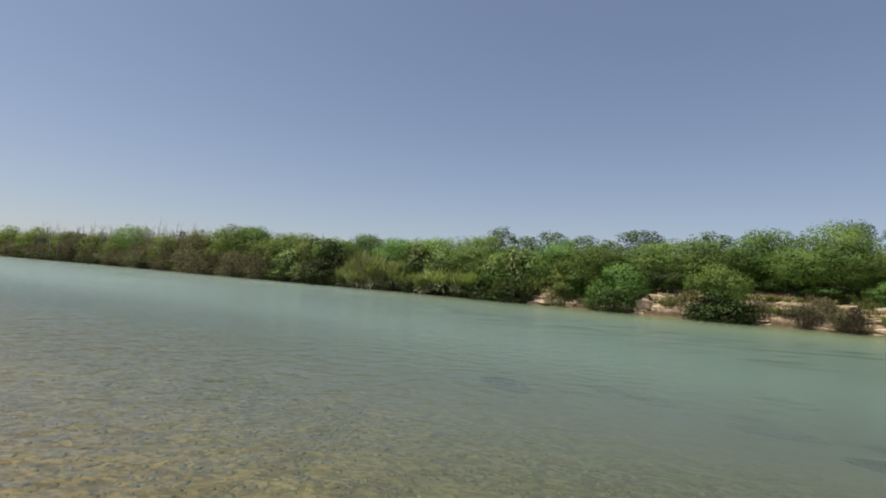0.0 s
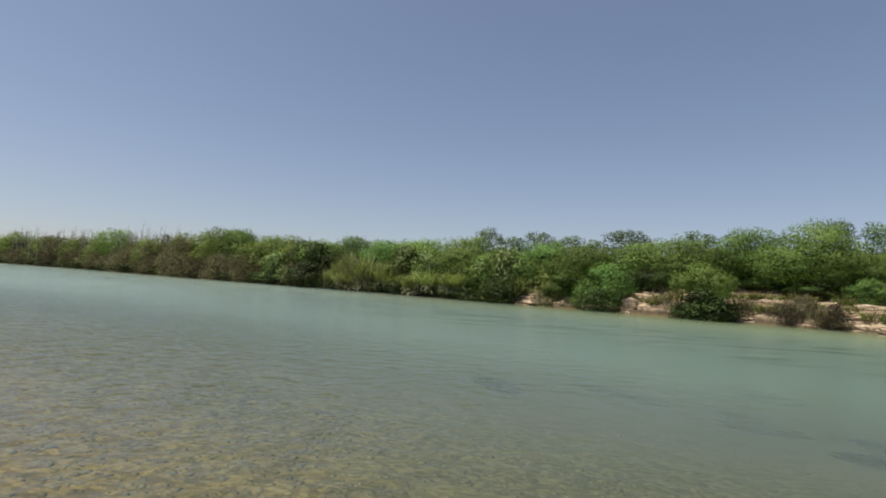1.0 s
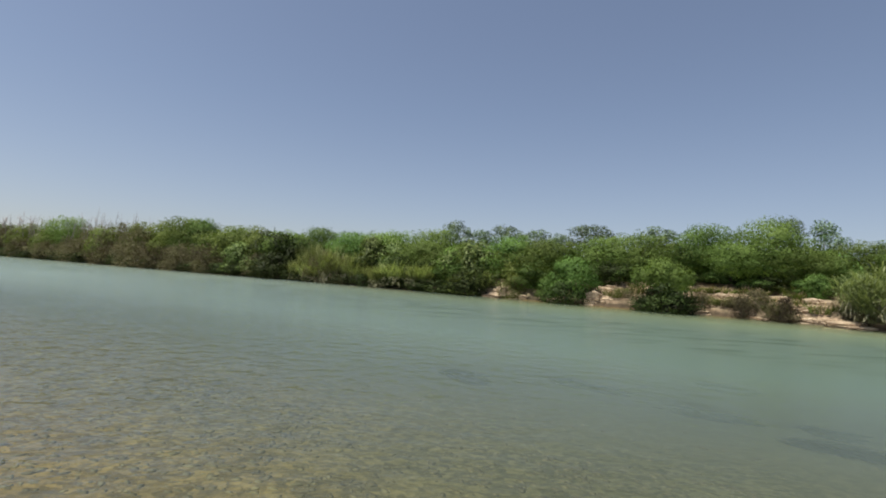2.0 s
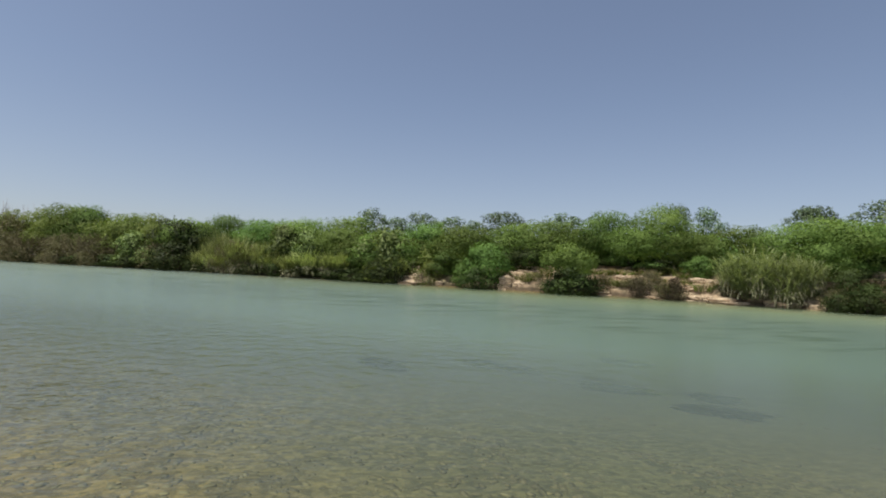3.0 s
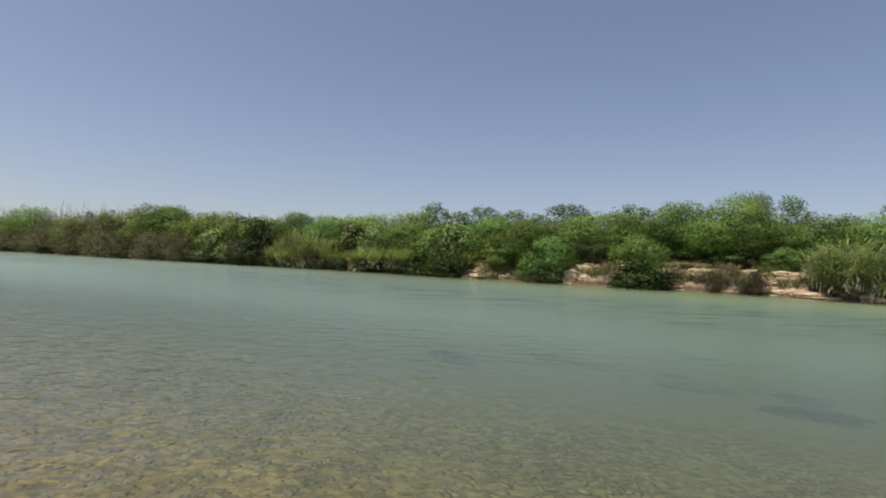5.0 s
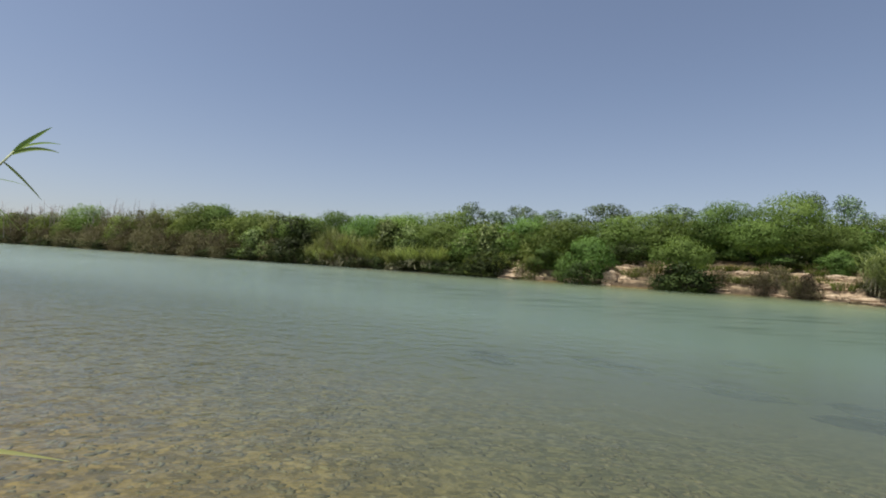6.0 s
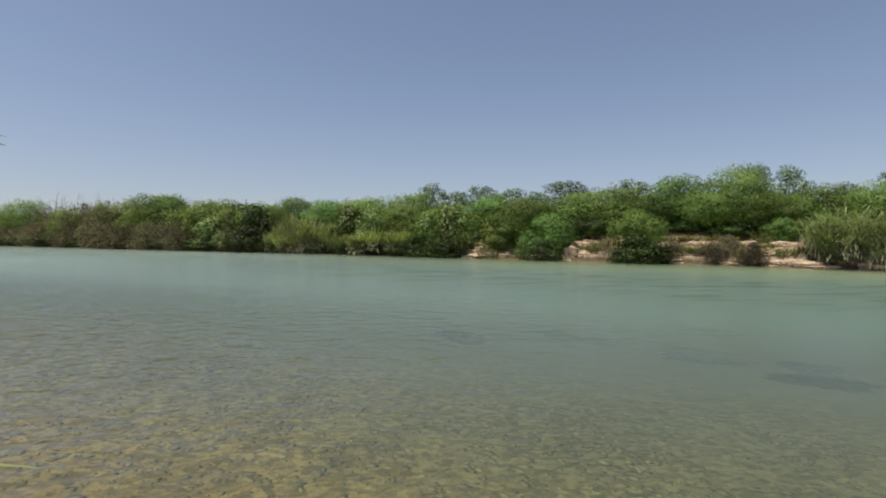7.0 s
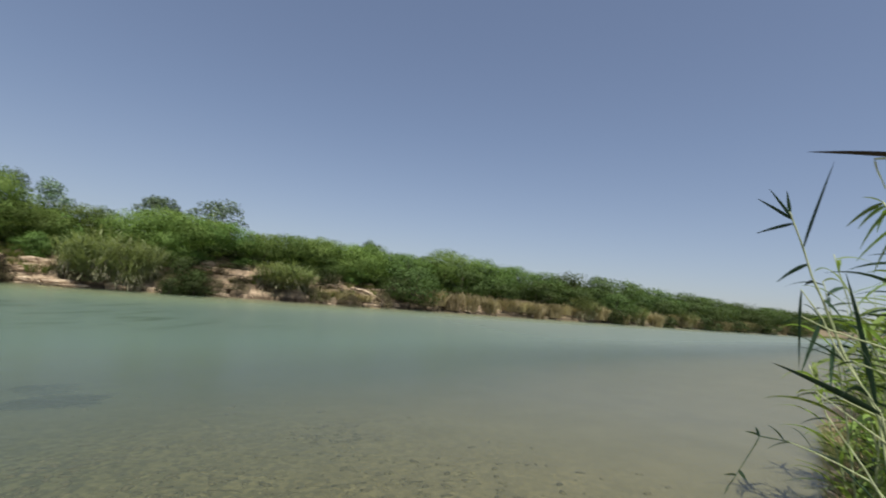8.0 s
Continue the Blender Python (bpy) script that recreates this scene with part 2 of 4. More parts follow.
def water_material():
    """Clear over the shallows, milky green where it is deep, with a rippled glossy skin."""
    m, nt = material("river_water")
    geo = nt.nodes.new("ShaderNodeNewGeometry")
    pos = geo.outputs["Position"]
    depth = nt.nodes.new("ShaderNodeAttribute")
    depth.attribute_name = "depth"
    turn = nt.nodes.new("ShaderNodeMapping")
    turn.inputs["Rotation"].default_value = (0, 0, radians(37.8))
    turn.inputs["Scale"].default_value = (0.8, 1.0, 1.0)
    nt.links.new(pos, turn.inputs["Vector"])
    chop = noise_node(nt, turn.outputs[0], 3.4, 3.0, 0.45)
    swell = noise_node(nt, turn.outputs[0], 0.5, 2, 0.5)
    fine = noise_node(nt, turn.outputs[0], 11.0, 2, 0.5)
    calm = noise_node(nt, turn.outputs[0], 0.09, 3, 0.5)
    height = maths(nt, "ADD", maths(nt, "MULTIPLY", chop, 0.85), maths(nt, "ADD", maths(nt, "MULTIPLY", swell, 0.5), maths(nt, "MULTIPLY", fine, 0.1)))
    b = node(nt, "ShaderNodeBump", Distance=0.16)
    nt.links.new(height, b.inputs["Height"])
    flow = nt.nodes.new("ShaderNodeVectorMath")
    flow.operation = "DOT_PRODUCT"
    flow.inputs[1].default_value = (0.79, -0.613, 0)
    nt.links.new(pos, flow.inputs[0])
    riffle = span(nt, flow.outputs["Value"], 0.5, -9.0, 0.07, 0.75)
    nt.links.new(maths(nt, "MULTIPLY", riffle, span(nt, calm, 0.35, 0.65, 0.6, 1.0)), b.inputs["Strength"])
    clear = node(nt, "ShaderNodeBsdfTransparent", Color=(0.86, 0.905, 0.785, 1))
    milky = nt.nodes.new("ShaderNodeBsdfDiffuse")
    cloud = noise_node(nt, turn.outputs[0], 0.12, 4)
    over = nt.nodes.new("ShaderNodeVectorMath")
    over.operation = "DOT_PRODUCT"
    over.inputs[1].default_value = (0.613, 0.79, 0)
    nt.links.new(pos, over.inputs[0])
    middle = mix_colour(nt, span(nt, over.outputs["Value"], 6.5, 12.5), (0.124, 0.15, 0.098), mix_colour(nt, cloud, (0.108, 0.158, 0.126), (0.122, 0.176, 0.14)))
    # sky reflection upstream and sky glare downstream are put into this body colour
    milk_and_glare = mix_colour(nt, span(nt, flow.outputs["Value"], -38, 2), mix_colour(nt, cloud, (0.24, 0.318, 0.272), (0.275, 0.355, 0.306)), middle)
    milk_and_glare = mix_colour(nt, span(nt, flow.outputs["Value"], 6, 28), milk_and_glare, mix_colour(nt, cloud, (0.182, 0.226, 0.196), (0.206, 0.253, 0.219)))
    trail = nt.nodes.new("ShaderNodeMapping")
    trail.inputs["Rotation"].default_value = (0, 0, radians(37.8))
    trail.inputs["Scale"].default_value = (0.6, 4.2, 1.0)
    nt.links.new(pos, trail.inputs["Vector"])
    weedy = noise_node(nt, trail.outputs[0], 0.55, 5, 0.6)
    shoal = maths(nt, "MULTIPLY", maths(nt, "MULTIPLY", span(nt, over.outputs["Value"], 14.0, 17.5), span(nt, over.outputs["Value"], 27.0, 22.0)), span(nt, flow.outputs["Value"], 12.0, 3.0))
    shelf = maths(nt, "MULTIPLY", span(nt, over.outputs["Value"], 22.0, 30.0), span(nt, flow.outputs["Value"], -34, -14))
    milk_and_glare = mix_colour(nt, maths(nt, "MULTIPLY", shelf, span(nt, weedy, 0.62, 0.35, 0.3, 0.85)), milk_and_glare, (0.19, 0.245, 0.118))
    milk_and_glare = mix_colour(nt, maths(nt, "MULTIPLY", shoal, span(nt, weedy, 0.52, 0.62, 0.0, 0.8)), milk_and_glare, (0.05, 0.08, 0.052))
    weed_mask = nt.nodes.new("ShaderNodeAttribute")
    weed_mask.attribute_name = "weed"
    # weed that lies on the bed is tinted into the surface colour
    milk_and_glare = mix_colour(nt, maths(nt, "MULTIPLY", weed_mask.outputs["Fac"], 0.27), milk_and_glare, (0.045, 0.056, 0.04))
    nt.links.new(milk_and_glare, milky.inputs["Color"])
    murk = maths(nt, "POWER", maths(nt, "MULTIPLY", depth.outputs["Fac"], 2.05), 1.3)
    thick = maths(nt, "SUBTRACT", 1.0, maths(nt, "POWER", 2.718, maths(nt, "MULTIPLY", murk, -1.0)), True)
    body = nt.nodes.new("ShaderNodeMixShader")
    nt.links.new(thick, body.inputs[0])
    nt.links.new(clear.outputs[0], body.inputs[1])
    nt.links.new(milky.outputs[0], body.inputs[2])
    gloss = node(nt, "ShaderNodeBsdfGlossy")
    nt.links.new(span(nt, flow.outputs["Value"], -12.0, 0.0, 0.1, 0.2), gloss.inputs["Roughness"])
    nt.links.new(b.outputs[0], gloss.inputs["Normal"])
    fresnel = node(nt, "ShaderNodeFresnel", IOR=1.33)
    nt.links.new(b.outputs[0], fresnel.inputs["Normal"])
    skin = nt.nodes.new("ShaderNodeMixShader")
    nt.links.new(maths(nt, "MINIMUM", maths(nt, "MULTIPLY", fresnel.outputs[0], span(nt, flow.outputs["Value"], 1.0, -9.0, 0.82, 1.5)), span(nt, flow.outputs["Value"], 1.0, -20.0, 0.29, 0.52)), skin.inputs[0])
    nt.links.new(body.outputs[0], skin.inputs[1])
    nt.links.new(gloss.outputs[0], skin.inputs[2])
    finish(nt, skin.outputs[0])
    return m


def stone_material():
    m, nt = material("river_stone")
    info = nt.nodes.new("ShaderNodeObjectInfo")
    geo = nt.nodes.new("ShaderNodeNewGeometry")
    coord = nt.nodes.new("ShaderNodeTexCoord")
    tone = maths(nt, "FRACT", maths(nt, "ADD", info.outputs["Random"], geo.outputs["Random Per Island"]))
    base = ramp(nt, tone, ((0.0, (0.07, 0.058, 0.031)), (0.25, (0.12, 0.097, 0.05)), (0.75, (0.19, 0.155, 0.082)), (1.0, (0.29, 0.245, 0.14))))
    n1 = noise_node(nt, coord.outputs["Object"], 14.0, 5)
    film = noise_node(nt, geo.outputs["Position"], 1.7, 4)
    base = mix_colour(nt, span(nt, film, 0.42, 0.6, 0.15, 0.7), base, (0.095, 0.076, 0.042))
    base = mix_colour(nt, span(nt, n1, 0.4, 0.7, 0, 0.5), base, (0.12, 0.1, 0.052))
    p = node(nt, "ShaderNodeBsdfPrincipled", Roughness=0.7)
    nt.links.new(base, p.inputs["Base Color"])
    b = node(nt, "ShaderNodeBump", Strength=0.4, Distance=0.01)
    nt.links.new(n1, b.inputs["Height"])
    nt.links.new(b.outputs[0], p.inputs["Normal"])
    finish(nt, p.outputs[0])
    return m


def ledge_material():
    """Pale crumbling caliche with darker beds and stains."""
    m, nt = material("caliche_ledge")
    geo = nt.nodes.new("ShaderNodeNewGeometry")
    pos = geo.outputs["Position"]
    layers = nt.nodes.new("ShaderNodeMapping")
    layers.inputs["Scale"].default_value = (0.5, 0.5, 7.0)
    nt.links.new(pos, layers.inputs["Vector"])
    bed, rough = noise_node(nt, layers.outputs[0], 1.6, 5), noise_node(nt, pos, 6.0, 7)
    base = ramp(nt, rough, ((0.3, (0.28, 0.205, 0.13)), (0.55, (0.47, 0.37, 0.255)), (0.75, (0.6, 0.495, 0.37))))
    base = mix_colour(nt, span(nt, bed, 0.52, 0.6, 0.0, 0.65), base, (0.19, 0.13, 0.08))
    p = node(nt, "ShaderNodeBsdfPrincipled", Roughness=0.92)
    nt.links.new(base, p.inputs["Base Color"])
    b = node(nt, "ShaderNodeBump", Strength=0.8, Distance=0.05)
    nt.links.new(rough, b.inputs["Height"])
    nt.links.new(b.outputs[0], p.inputs["Normal"])
    finish(nt, p.outputs[0])
    return m


LEDGE = ledge_material()
GROUND, WATER, STONE = ground_material(), water_material(), stone_material()


# ---- mesh helpers ----
def mesh_of(name, verts, faces, mat, smooth=False):
    me = bpy.data.meshes.new(name)
    me.from_pydata([tuple(v) for v in verts], [], faces)
    me.materials.append(mat)
    if smooth:
        me.polygons.foreach_set("use_smooth", [True] * len(me.polygons))
    return me


def part(name, me, parent, label=""):
    ob = new(name, me)
    ob.parent = parent
    return tagged(ob, label)


def leaves(name, at, along, length, width, mat, rng, fold=0.25, facing=None, soft=None, slim=False):
    """One mesh of pointed leaves that point along the given ways: folded diamonds, or plain darts where slim.
    soft: the ways that they are lit from, so that a clump is shaded as a whole."""
    n = len(at)
    side = np.cross(along, rng.normal(size=(n, 3)) if facing is None else facing)
    side /= np.linalg.norm(side, axis=1)[:, None] + 1e-9
    up = np.cross(side, along)
    length, width = np.broadcast_to(length, n)[:, None], np.broadcast_to(width, n)[:, None]
    if slim:
        v = np.stack((at + side * width / 2, at + along * length, at - side * width / 2), 1).reshape(-1, 3)
        f = np.arange(n * 3).reshape(-1, 3)
    else:
        mid = at + along * length * 0.45
        v = np.stack((at, mid + side * width / 2 + up * width * fold, at + along * length, mid - side * width / 2 + up * width * fold), 1).reshape(-1, 3)
        idx = np.arange(n)[:, None] * 4
        f = np.concatenate((idx + [[0, 1, 2]], idx + [[0, 2, 3]]), 1).reshape(-1, 3)
    me = mesh_of(name, v.tolist(), f.tolist(), mat, soft is not None)
    if soft is not None:
        me.normals_split_custom_set_from_vertices(np.repeat(soft, 3 if slim else 4, 0).tolist())
    return me


def tube(verts, faces, path, radii, sides=6):
    """Adds a tapered limb along a path."""
    start = len(verts)
    for i, (p, r) in enumerate(zip(path, radii)):
        way = Vector(path[min(i + 1, len(path) - 1)]) - Vector(path[max(i - 1, 0)])
        q = way.to_track_quat("Z", "Y")
        for k in range(sides):
            a = math.tau * k / sides
            verts.append(Vector(p) + q @ Vector((math.cos(a) * r, math.sin(a) * r, 0)))
    for i in range(len(path) - 1):
        for k in range(sides):
            a, b = start + i * sides + k, start + i * sides + (k + 1) % sides
            faces.append((a, b, b + sides, a + sides))
    faces.append(tuple(start + (len(path) - 1) * sides + k for k in range(sides)))


def unit(v):
    return v / (np.linalg.norm(v, axis=-1, keepdims=True) + 1e-9)


def limbs(rng, ends, girth, base=0.25):
    """Stems that leave the ground together and bend out to the given ends."""
    verts, faces = [], []
    for e in ends:
        root = np.array([rng.normal() * base * 0.4, rng.normal() * base * 0.4, -0.25])
        bend = np.array([e[0] * 0.3, e[1] * 0.3, e[2] * 0.55]) + rng.normal(size=3) * 0.12
        path = [(1 - t) ** 2 * root + 2 * t * (1 - t) * bend + t * t * e for t in (0, 0.2, 0.4, 0.6, 0.8, 1.0)]
        tube(verts, faces, path, [girth * k for k in (1.0, 0.85, 0.68, 0.5, 0.34, 0.16)], 6)
    return verts, faces


def lobes(rng, count, width, height, low, size):
    """Centres and radii of the clumps that make an uneven crown."""
    k = np.arange(count)
    a = k * 2.39996 + rng.uniform(0, 6.28) + rng.normal(size=count) * 0.35
    h = np.clip((k + 0.5) / count + rng.normal(size=count) * 0.06, 0, 1)
    r = np.sqrt(np.maximum(1 - np.clip(h * 1.25 - 0.25, 0, 1) ** 2, 0)) * np.where(k % 4 == 0, rng.uniform(0.25, 0.6, count), rng.uniform(0.8, 1.08, count))
    r *= 0.52 + 0.48 * np.clip(h / 0.4, 0, 1)
    c = np.stack((np.cos(a) * r, np.sin(a) * r, h * 2 - 1), 1)
    radius = rng.uniform(0.55, 1.3, count) * size
    c = np.stack((c[:, 0] * (width / 2 - size * 0.8), c[:, 1] * (width / 2 - size * 0.8),
                  low + (c[:, 2] * 0.5 + 0.5) * (height - low - size * 0.7)), 1)
    return c, radius


def shell(rng, centre, radius, n):
    """Places on and just inside the clumps, and the ways out of them."""
    pick = rng.choice(len(centre), n, p=radius ** 2 / (radius ** 2).sum())
    out = unit(rng.normal(size=(n, 3)))
    out[:, 2] = np.where((out[:, 2] < -0.3) & (rng.random(n) < 0.3), -out[:, 2] * 0.6, out[:, 2])
    r = radius[pick] * (1 - rng.beta(1.0, 5.0, n) * 0.6) * (1 + rng.normal(size=n) * 0.08)
    sprig = unit(rng.normal(size=(len(centre) * 5, 3)) + [0, 0, 0.5])
    near = sprig.reshape(len(centre), 5, 3)[pick, rng.integers(0, 5, n)]
    wisp = rng.random(n) < 0.3
    reach = rng.uniform(0.8, 1.4, n)
    out = np.where(wisp[:, None], unit(near + rng.normal(size=(n, 3)) * (0.3 / reach ** 2)[:, None]), out)
    r = np.where(wisp, radius[pick] * reach, r)
    return centre[pick] + out * r[:, None] * [1, 1, 0.85], out


def woody(name, seed, width, height, low, count, size, n, leaf_size, mat, bark=BARK, girth=0.07, stems=5, wild=0.8, flat=True, slim=False):
    """A tree or bush: stems and limbs under a crown of clumped leaves."""
    rng = np.random.default_rng(seed)
    root = new(name)
    c, r = lobes(rng, count, width, height, low, size)
    order = rng.permutation(count)[:max(stems, 3)]
    verts, faces = limbs(rng, c[order], girth)
    tagged(part("trunk", mesh_of("trunk", verts, faces, bark, True), root), kind="stuff" if bark == DEAD_WOOD else "")
    at, out = shell(rng, c, r, n)
    along = unit(out * 0.8 + rng.normal(size=(n, 3)) * wild + [0, 0, 0.25])
    facing = soft = None
    if flat:
        drift = rng.normal(size=(n, 3))
        drift -= out * (drift * out).sum(1)[:, None]
        along = unit(unit(drift) + out * rng.uniform(-0.1, 0.7, n)[:, None] + [0, 0, 0.1])
        facing = unit(out + rng.normal(size=(n, 3)) * 0.42)
        whole = unit((at - [0, 0, (low + height) * 0.45]) / [width, width, height - low])
        soft = unit(out * 0.8 + whole * 0.5 + facing * 0.25)
    scale = rng.uniform(0.7, 1.3, n)
    at[:, 2] *= height / np.percentile(at[:, 2], 99.0)
    at[:, :2] *= width / 2 / np.percentile(np.hypot(at[:, 0], at[:, 1]), 95)
    at[:, 2] = np.maximum(at[:, 2], 0.02)
    part("crown", leaves("crown", at, along, leaf_size[0] * scale, leaf_size[1] * scale, mat, rng, 0.12 if flat else 0.25, facing, soft, slim), root)
    root["wide"], root["tall"] = width, height
    return root


def blades(rng, n, spread, height, lean, width, droop, mat, name):
    """Grass-like blades that rise from a tuft and bend over, four pieces each."""
    a = rng.uniform(0, math.tau, n)
    r = spread * np.sqrt(rng.uniform(0, 1, n))
    base = np.stack((np.cos(a) * r, np.sin(a) * r, np.zeros(n) - 0.1), 1)
    b = a + rng.normal(size=n) * 0.9
    tilt = lean * rng.uniform(0.2, 1.2, n) * (0.4 + 0.6 * r / spread)
    h = height * rng.uniform(0.55, 1.0, n) * (1 - 0.25 * (r / spread) ** 2)
    way = np.stack((np.cos(b), np.sin(b), np.zeros(n)), 1)
    side = np.stack((-np.sin(b), np.cos(b), np.zeros(n)), 1)
    turn = rng.uniform(0, math.pi, n)[:, None]
    side = side * np.cos(turn) + way * np.sin(turn)
    rows, ks = [], (0.0, 0.35, 0.65, 0.86, 1.0)
    for k in ks:
        rise = h * (k - droop * k ** 3)
        reach = h * tilt * k ** 1.6
        p = base + way * reach[:, None] + np.array([0, 0, 1.0]) * rise[:, None]
        w = width * (1 - k ** 2) * 0.5 + 0.002
        rows += [p - side * w, p + side * w]
    v = np.stack(rows, 1).reshape(-1, 3)
    m = len(ks) * 2
    idx = np.arange(n)[:, None] * m
    f = np.concatenate([idx + [[2 * i, 2 * i + 1, 2 * i + 3, 2 * i + 2]] for i in range(len(ks) - 1)], 1).reshape(-1, 4)
    return mesh_of(name, v.tolist(), f.tolist(), mat)


def tussock(name, seed, width, height, n, lean, blade, droop, mat, dry=0, dry_mat=None):
    rng = np.random.default_rng(seed)
    root = new(name)
    part("foliage", blades(rng, n, width * 0.32, height, lean, blade, droop, mat, "foliage"), root)
    if dry:
        part("dry_growth", blades(rng, dry, width * 0.3, height * 1.02, lean * 0.6, blade * 0.7, droop * 0.4, dry_mat, "dry_growth"), root, "straw-coloured dry stems")
    root["wide"], root["tall"] = width, height * 0.72
    return root


# ---- the river's plan: u runs along the water, v across it ----
ALONG, ACROSS = np.array([0.79, -0.613]), np.array([0.613, 0.79])
BANK_U = [-400, -220, -116.5, -81, -53, -38, -25, -17, -9.6, -3.5, 1.4, 7.4, 13.7, 21, 26, 35, 52, 69.5, 105, 220, 400]
BANK_V = [-60, 8, 23.5, 28.2, 30.2, 32.6, 33.8, 34.2, 34.5, 35.0, 34.9, 34.2, 33.4, 32.6, 32.3, 31.2, 29.5, 27.6, 25.2, 14, -40]
NEAR_U = [-400, -220, -60, -10, -2, 0, 3, 7, 12.3, 20, 60, 120, 220, 400]
NEAR_V = [-75, -22, -6, -1.0, 0.2, 0.6, 0.7, 1.25, 2.35, 3.0, 4.0, 0.0, -20, -70]


def smooth(x, a, b):
    t = np.clip((x - a) / (b - a), 0, 1)
    return t * t * (3 - 2 * t)


def uv(x, y):
    return x * ALONG[0] + y * ALONG[1], x * ACROSS[0] + y * ACROSS[1]


def wave(u, v, scale, seed):
    return noise.fractal((u / scale + seed * 7.3, v / scale - seed * 3.1, seed * 1.7), 0.9, 2.1, 4)


def bareness(u):
    return smooth(u, -16, -11) * (1 - smooth(u, 26, 33)) + 0.55 * smooth(u, 30, 34) * (1 - smooth(u, 46, 56)) + 0.9 * math.exp(-((u + 17.0) / 1.0) ** 2)


def ground_height(u, v):
    """Height over the water of the bed and both banks."""
    far, near = np.interp(u, BANK_U, BANK_V), np.interp(u, NEAR_U, NEAR_V)
    d = v - far - 0.45 * wave(u, 0, 2.4, 1)
    e = v - near - 0.12 * wave(u, 5, 1.3, 2)
    n1 = wave(u, v, 1.6, 3)
    if d > 0:
        bare = bareness(u)
        n2, n3 = wave(u, v, 0.55, 6), wave(u, v, 4.5, 8)
        q = d + 0.55 * n1 + 0.22 * n2 + 0.7 * n3
        step = (0.42 * smooth(q, 0.0, 0.12) + 0.28 * smooth(q, 0.55, 0.7) + 0.3 * smooth(q + 0.5 * n1, 1.25, 1.4) + 0.35 * smooth(q - 0.4 * n3, 2.1, 2.3)
                + 0.3 * smooth(q + 0.5 * n3, 3.0, 3.2) + 0.3 * smooth(q, 4.2, 4.6))
        soft = 0.8 * smooth(d, 0, 1.5) + 0.7 * smooth(d, 1.2, 6)
        z = bare * ((1 + 0.35 * math.exp(-((u - 13.0) / 5.0) ** 2)) * max(step, 0.04) + 0.1 * smooth(d, 0.3, 6) + 0.05 * n1 + 0.07 * n2) + (1 - bare) * (soft + 0.08 * n1)
        return z + 0.25 * smooth(d, 6, 30) * wave(u, v, 14, 5)
    if e < 0:
        return 0.03 * smooth(-e, 0, 0.2) + 0.1 * smooth(-e, 0.1, 1.5) + 0.5 * smooth(-e, 2, 9) + 0.03 * n1 * smooth(-e, 0, 0.5)
    slope = 0.86 - 0.18 * (1 - smooth(u, -14, -1))
    bed = slope * (-0.022 * max(e, 0.0) - 0.0045 * max(e, 0.0) ** 2)
    rise = -0.03 - 0.1 * min(-d, 18)
    return max(bed - 0.02 * smooth(e, 0, 0.25), rise, -0.75) + 0.02 * n1 * smooth(e, 0.2, 1.6)


def ground_at(x, y):
    return float(ground_height(*uv(x, y)))


# ---- ground and water ----
def river_ground():
    us = [-2600, -1300, -700, -400, -280, -200, -160, -140] + list(np.arange(-126, -18, 0.6)) + list(np.arange(-18, 48, 0.2)) + list(np.arange(48, 124, 0.6)) + [140, 170, 220, 300, 420, 700, 1300, 2600]
    lines = [(v, 0) for v in (-2600, -1200, -600, -300, -120, -60, -30, -18, -12, -9)]
    lines += [(v, 0) for v in np.arange(-7, 4, 0.3)] + [(v, 0) for v in np.arange(4, 12.5, 1.0)]
    fill = [0.2, 0.4, 0.6, 0.8, 0.92]
    far = list(np.arange(-2.4, -0.6, 0.3)) + list(np.arange(-0.6, 4.6, 0.13)) + list(np.arange(4.6, 7.5, 0.35)) + [8.5, 10, 12, 15, 19, 25, 34, 50, 90, 200, 500, 1200, 2600]
    verts, bare, algae = [], [], []
    for u in us:
        bank = np.interp(u, BANK_U, BANK_V)
        near = np.interp(u, NEAR_U, NEAR_V)
        column = [near - 0.6 + a for a, _ in lines]
        end = column[-1]
        column += [end + (bank - 2.4 - end) * k for k in fill] + [bank + d for d in far]
        for v in column:
            p = ALONG * u + ACROSS * v
            verts.append((p[0], p[1], ground_height(u, v)))
            d = v - bank
            algae.append(float(math.exp(-((u + 0.2) / 3.4) ** 2) * smooth(v - near, 1.8, 4.2)))
            bare.append(float(bareness(u) * (1 - smooth(d, 5.0, 8.0))) if d > -3 else 0.0)
    rows = len(lines) + len(fill) + len(far)
    faces = [(i * rows + j, (i + 1) * rows + j, (i + 1) * rows + j + 1, i * rows + j + 1) for i in range(len(us) - 1) for j in range(rows - 1)]
    me = mesh_of("ground", verts, faces, GROUND, True)
    me.attributes.new("algae", "FLOAT", "POINT").data.foreach_set("value", algae)
    me.attributes.new("bare", "FLOAT", "POINT").data.foreach_set("value", bare)
    return tagged(new("ground", me), "sandy eroded riverbanks and stony river bed", "ground", kind="structure")


WEED_BEDS = ((1.58, 11.08, 0.7, 0.26), (1.7, 10.4, 0.4, 0.2), (4.2, 11.5, 0.7, 0.28), (4.75, 10.95, 0.45, 0.22), (5.7, 8.7, 0.8, 0.26), (8.1, 11.8, 0.8, 0.3), (7.2, 7.9, 0.5, 0.22), (6.25, 6.6, 0.7, 0.2))


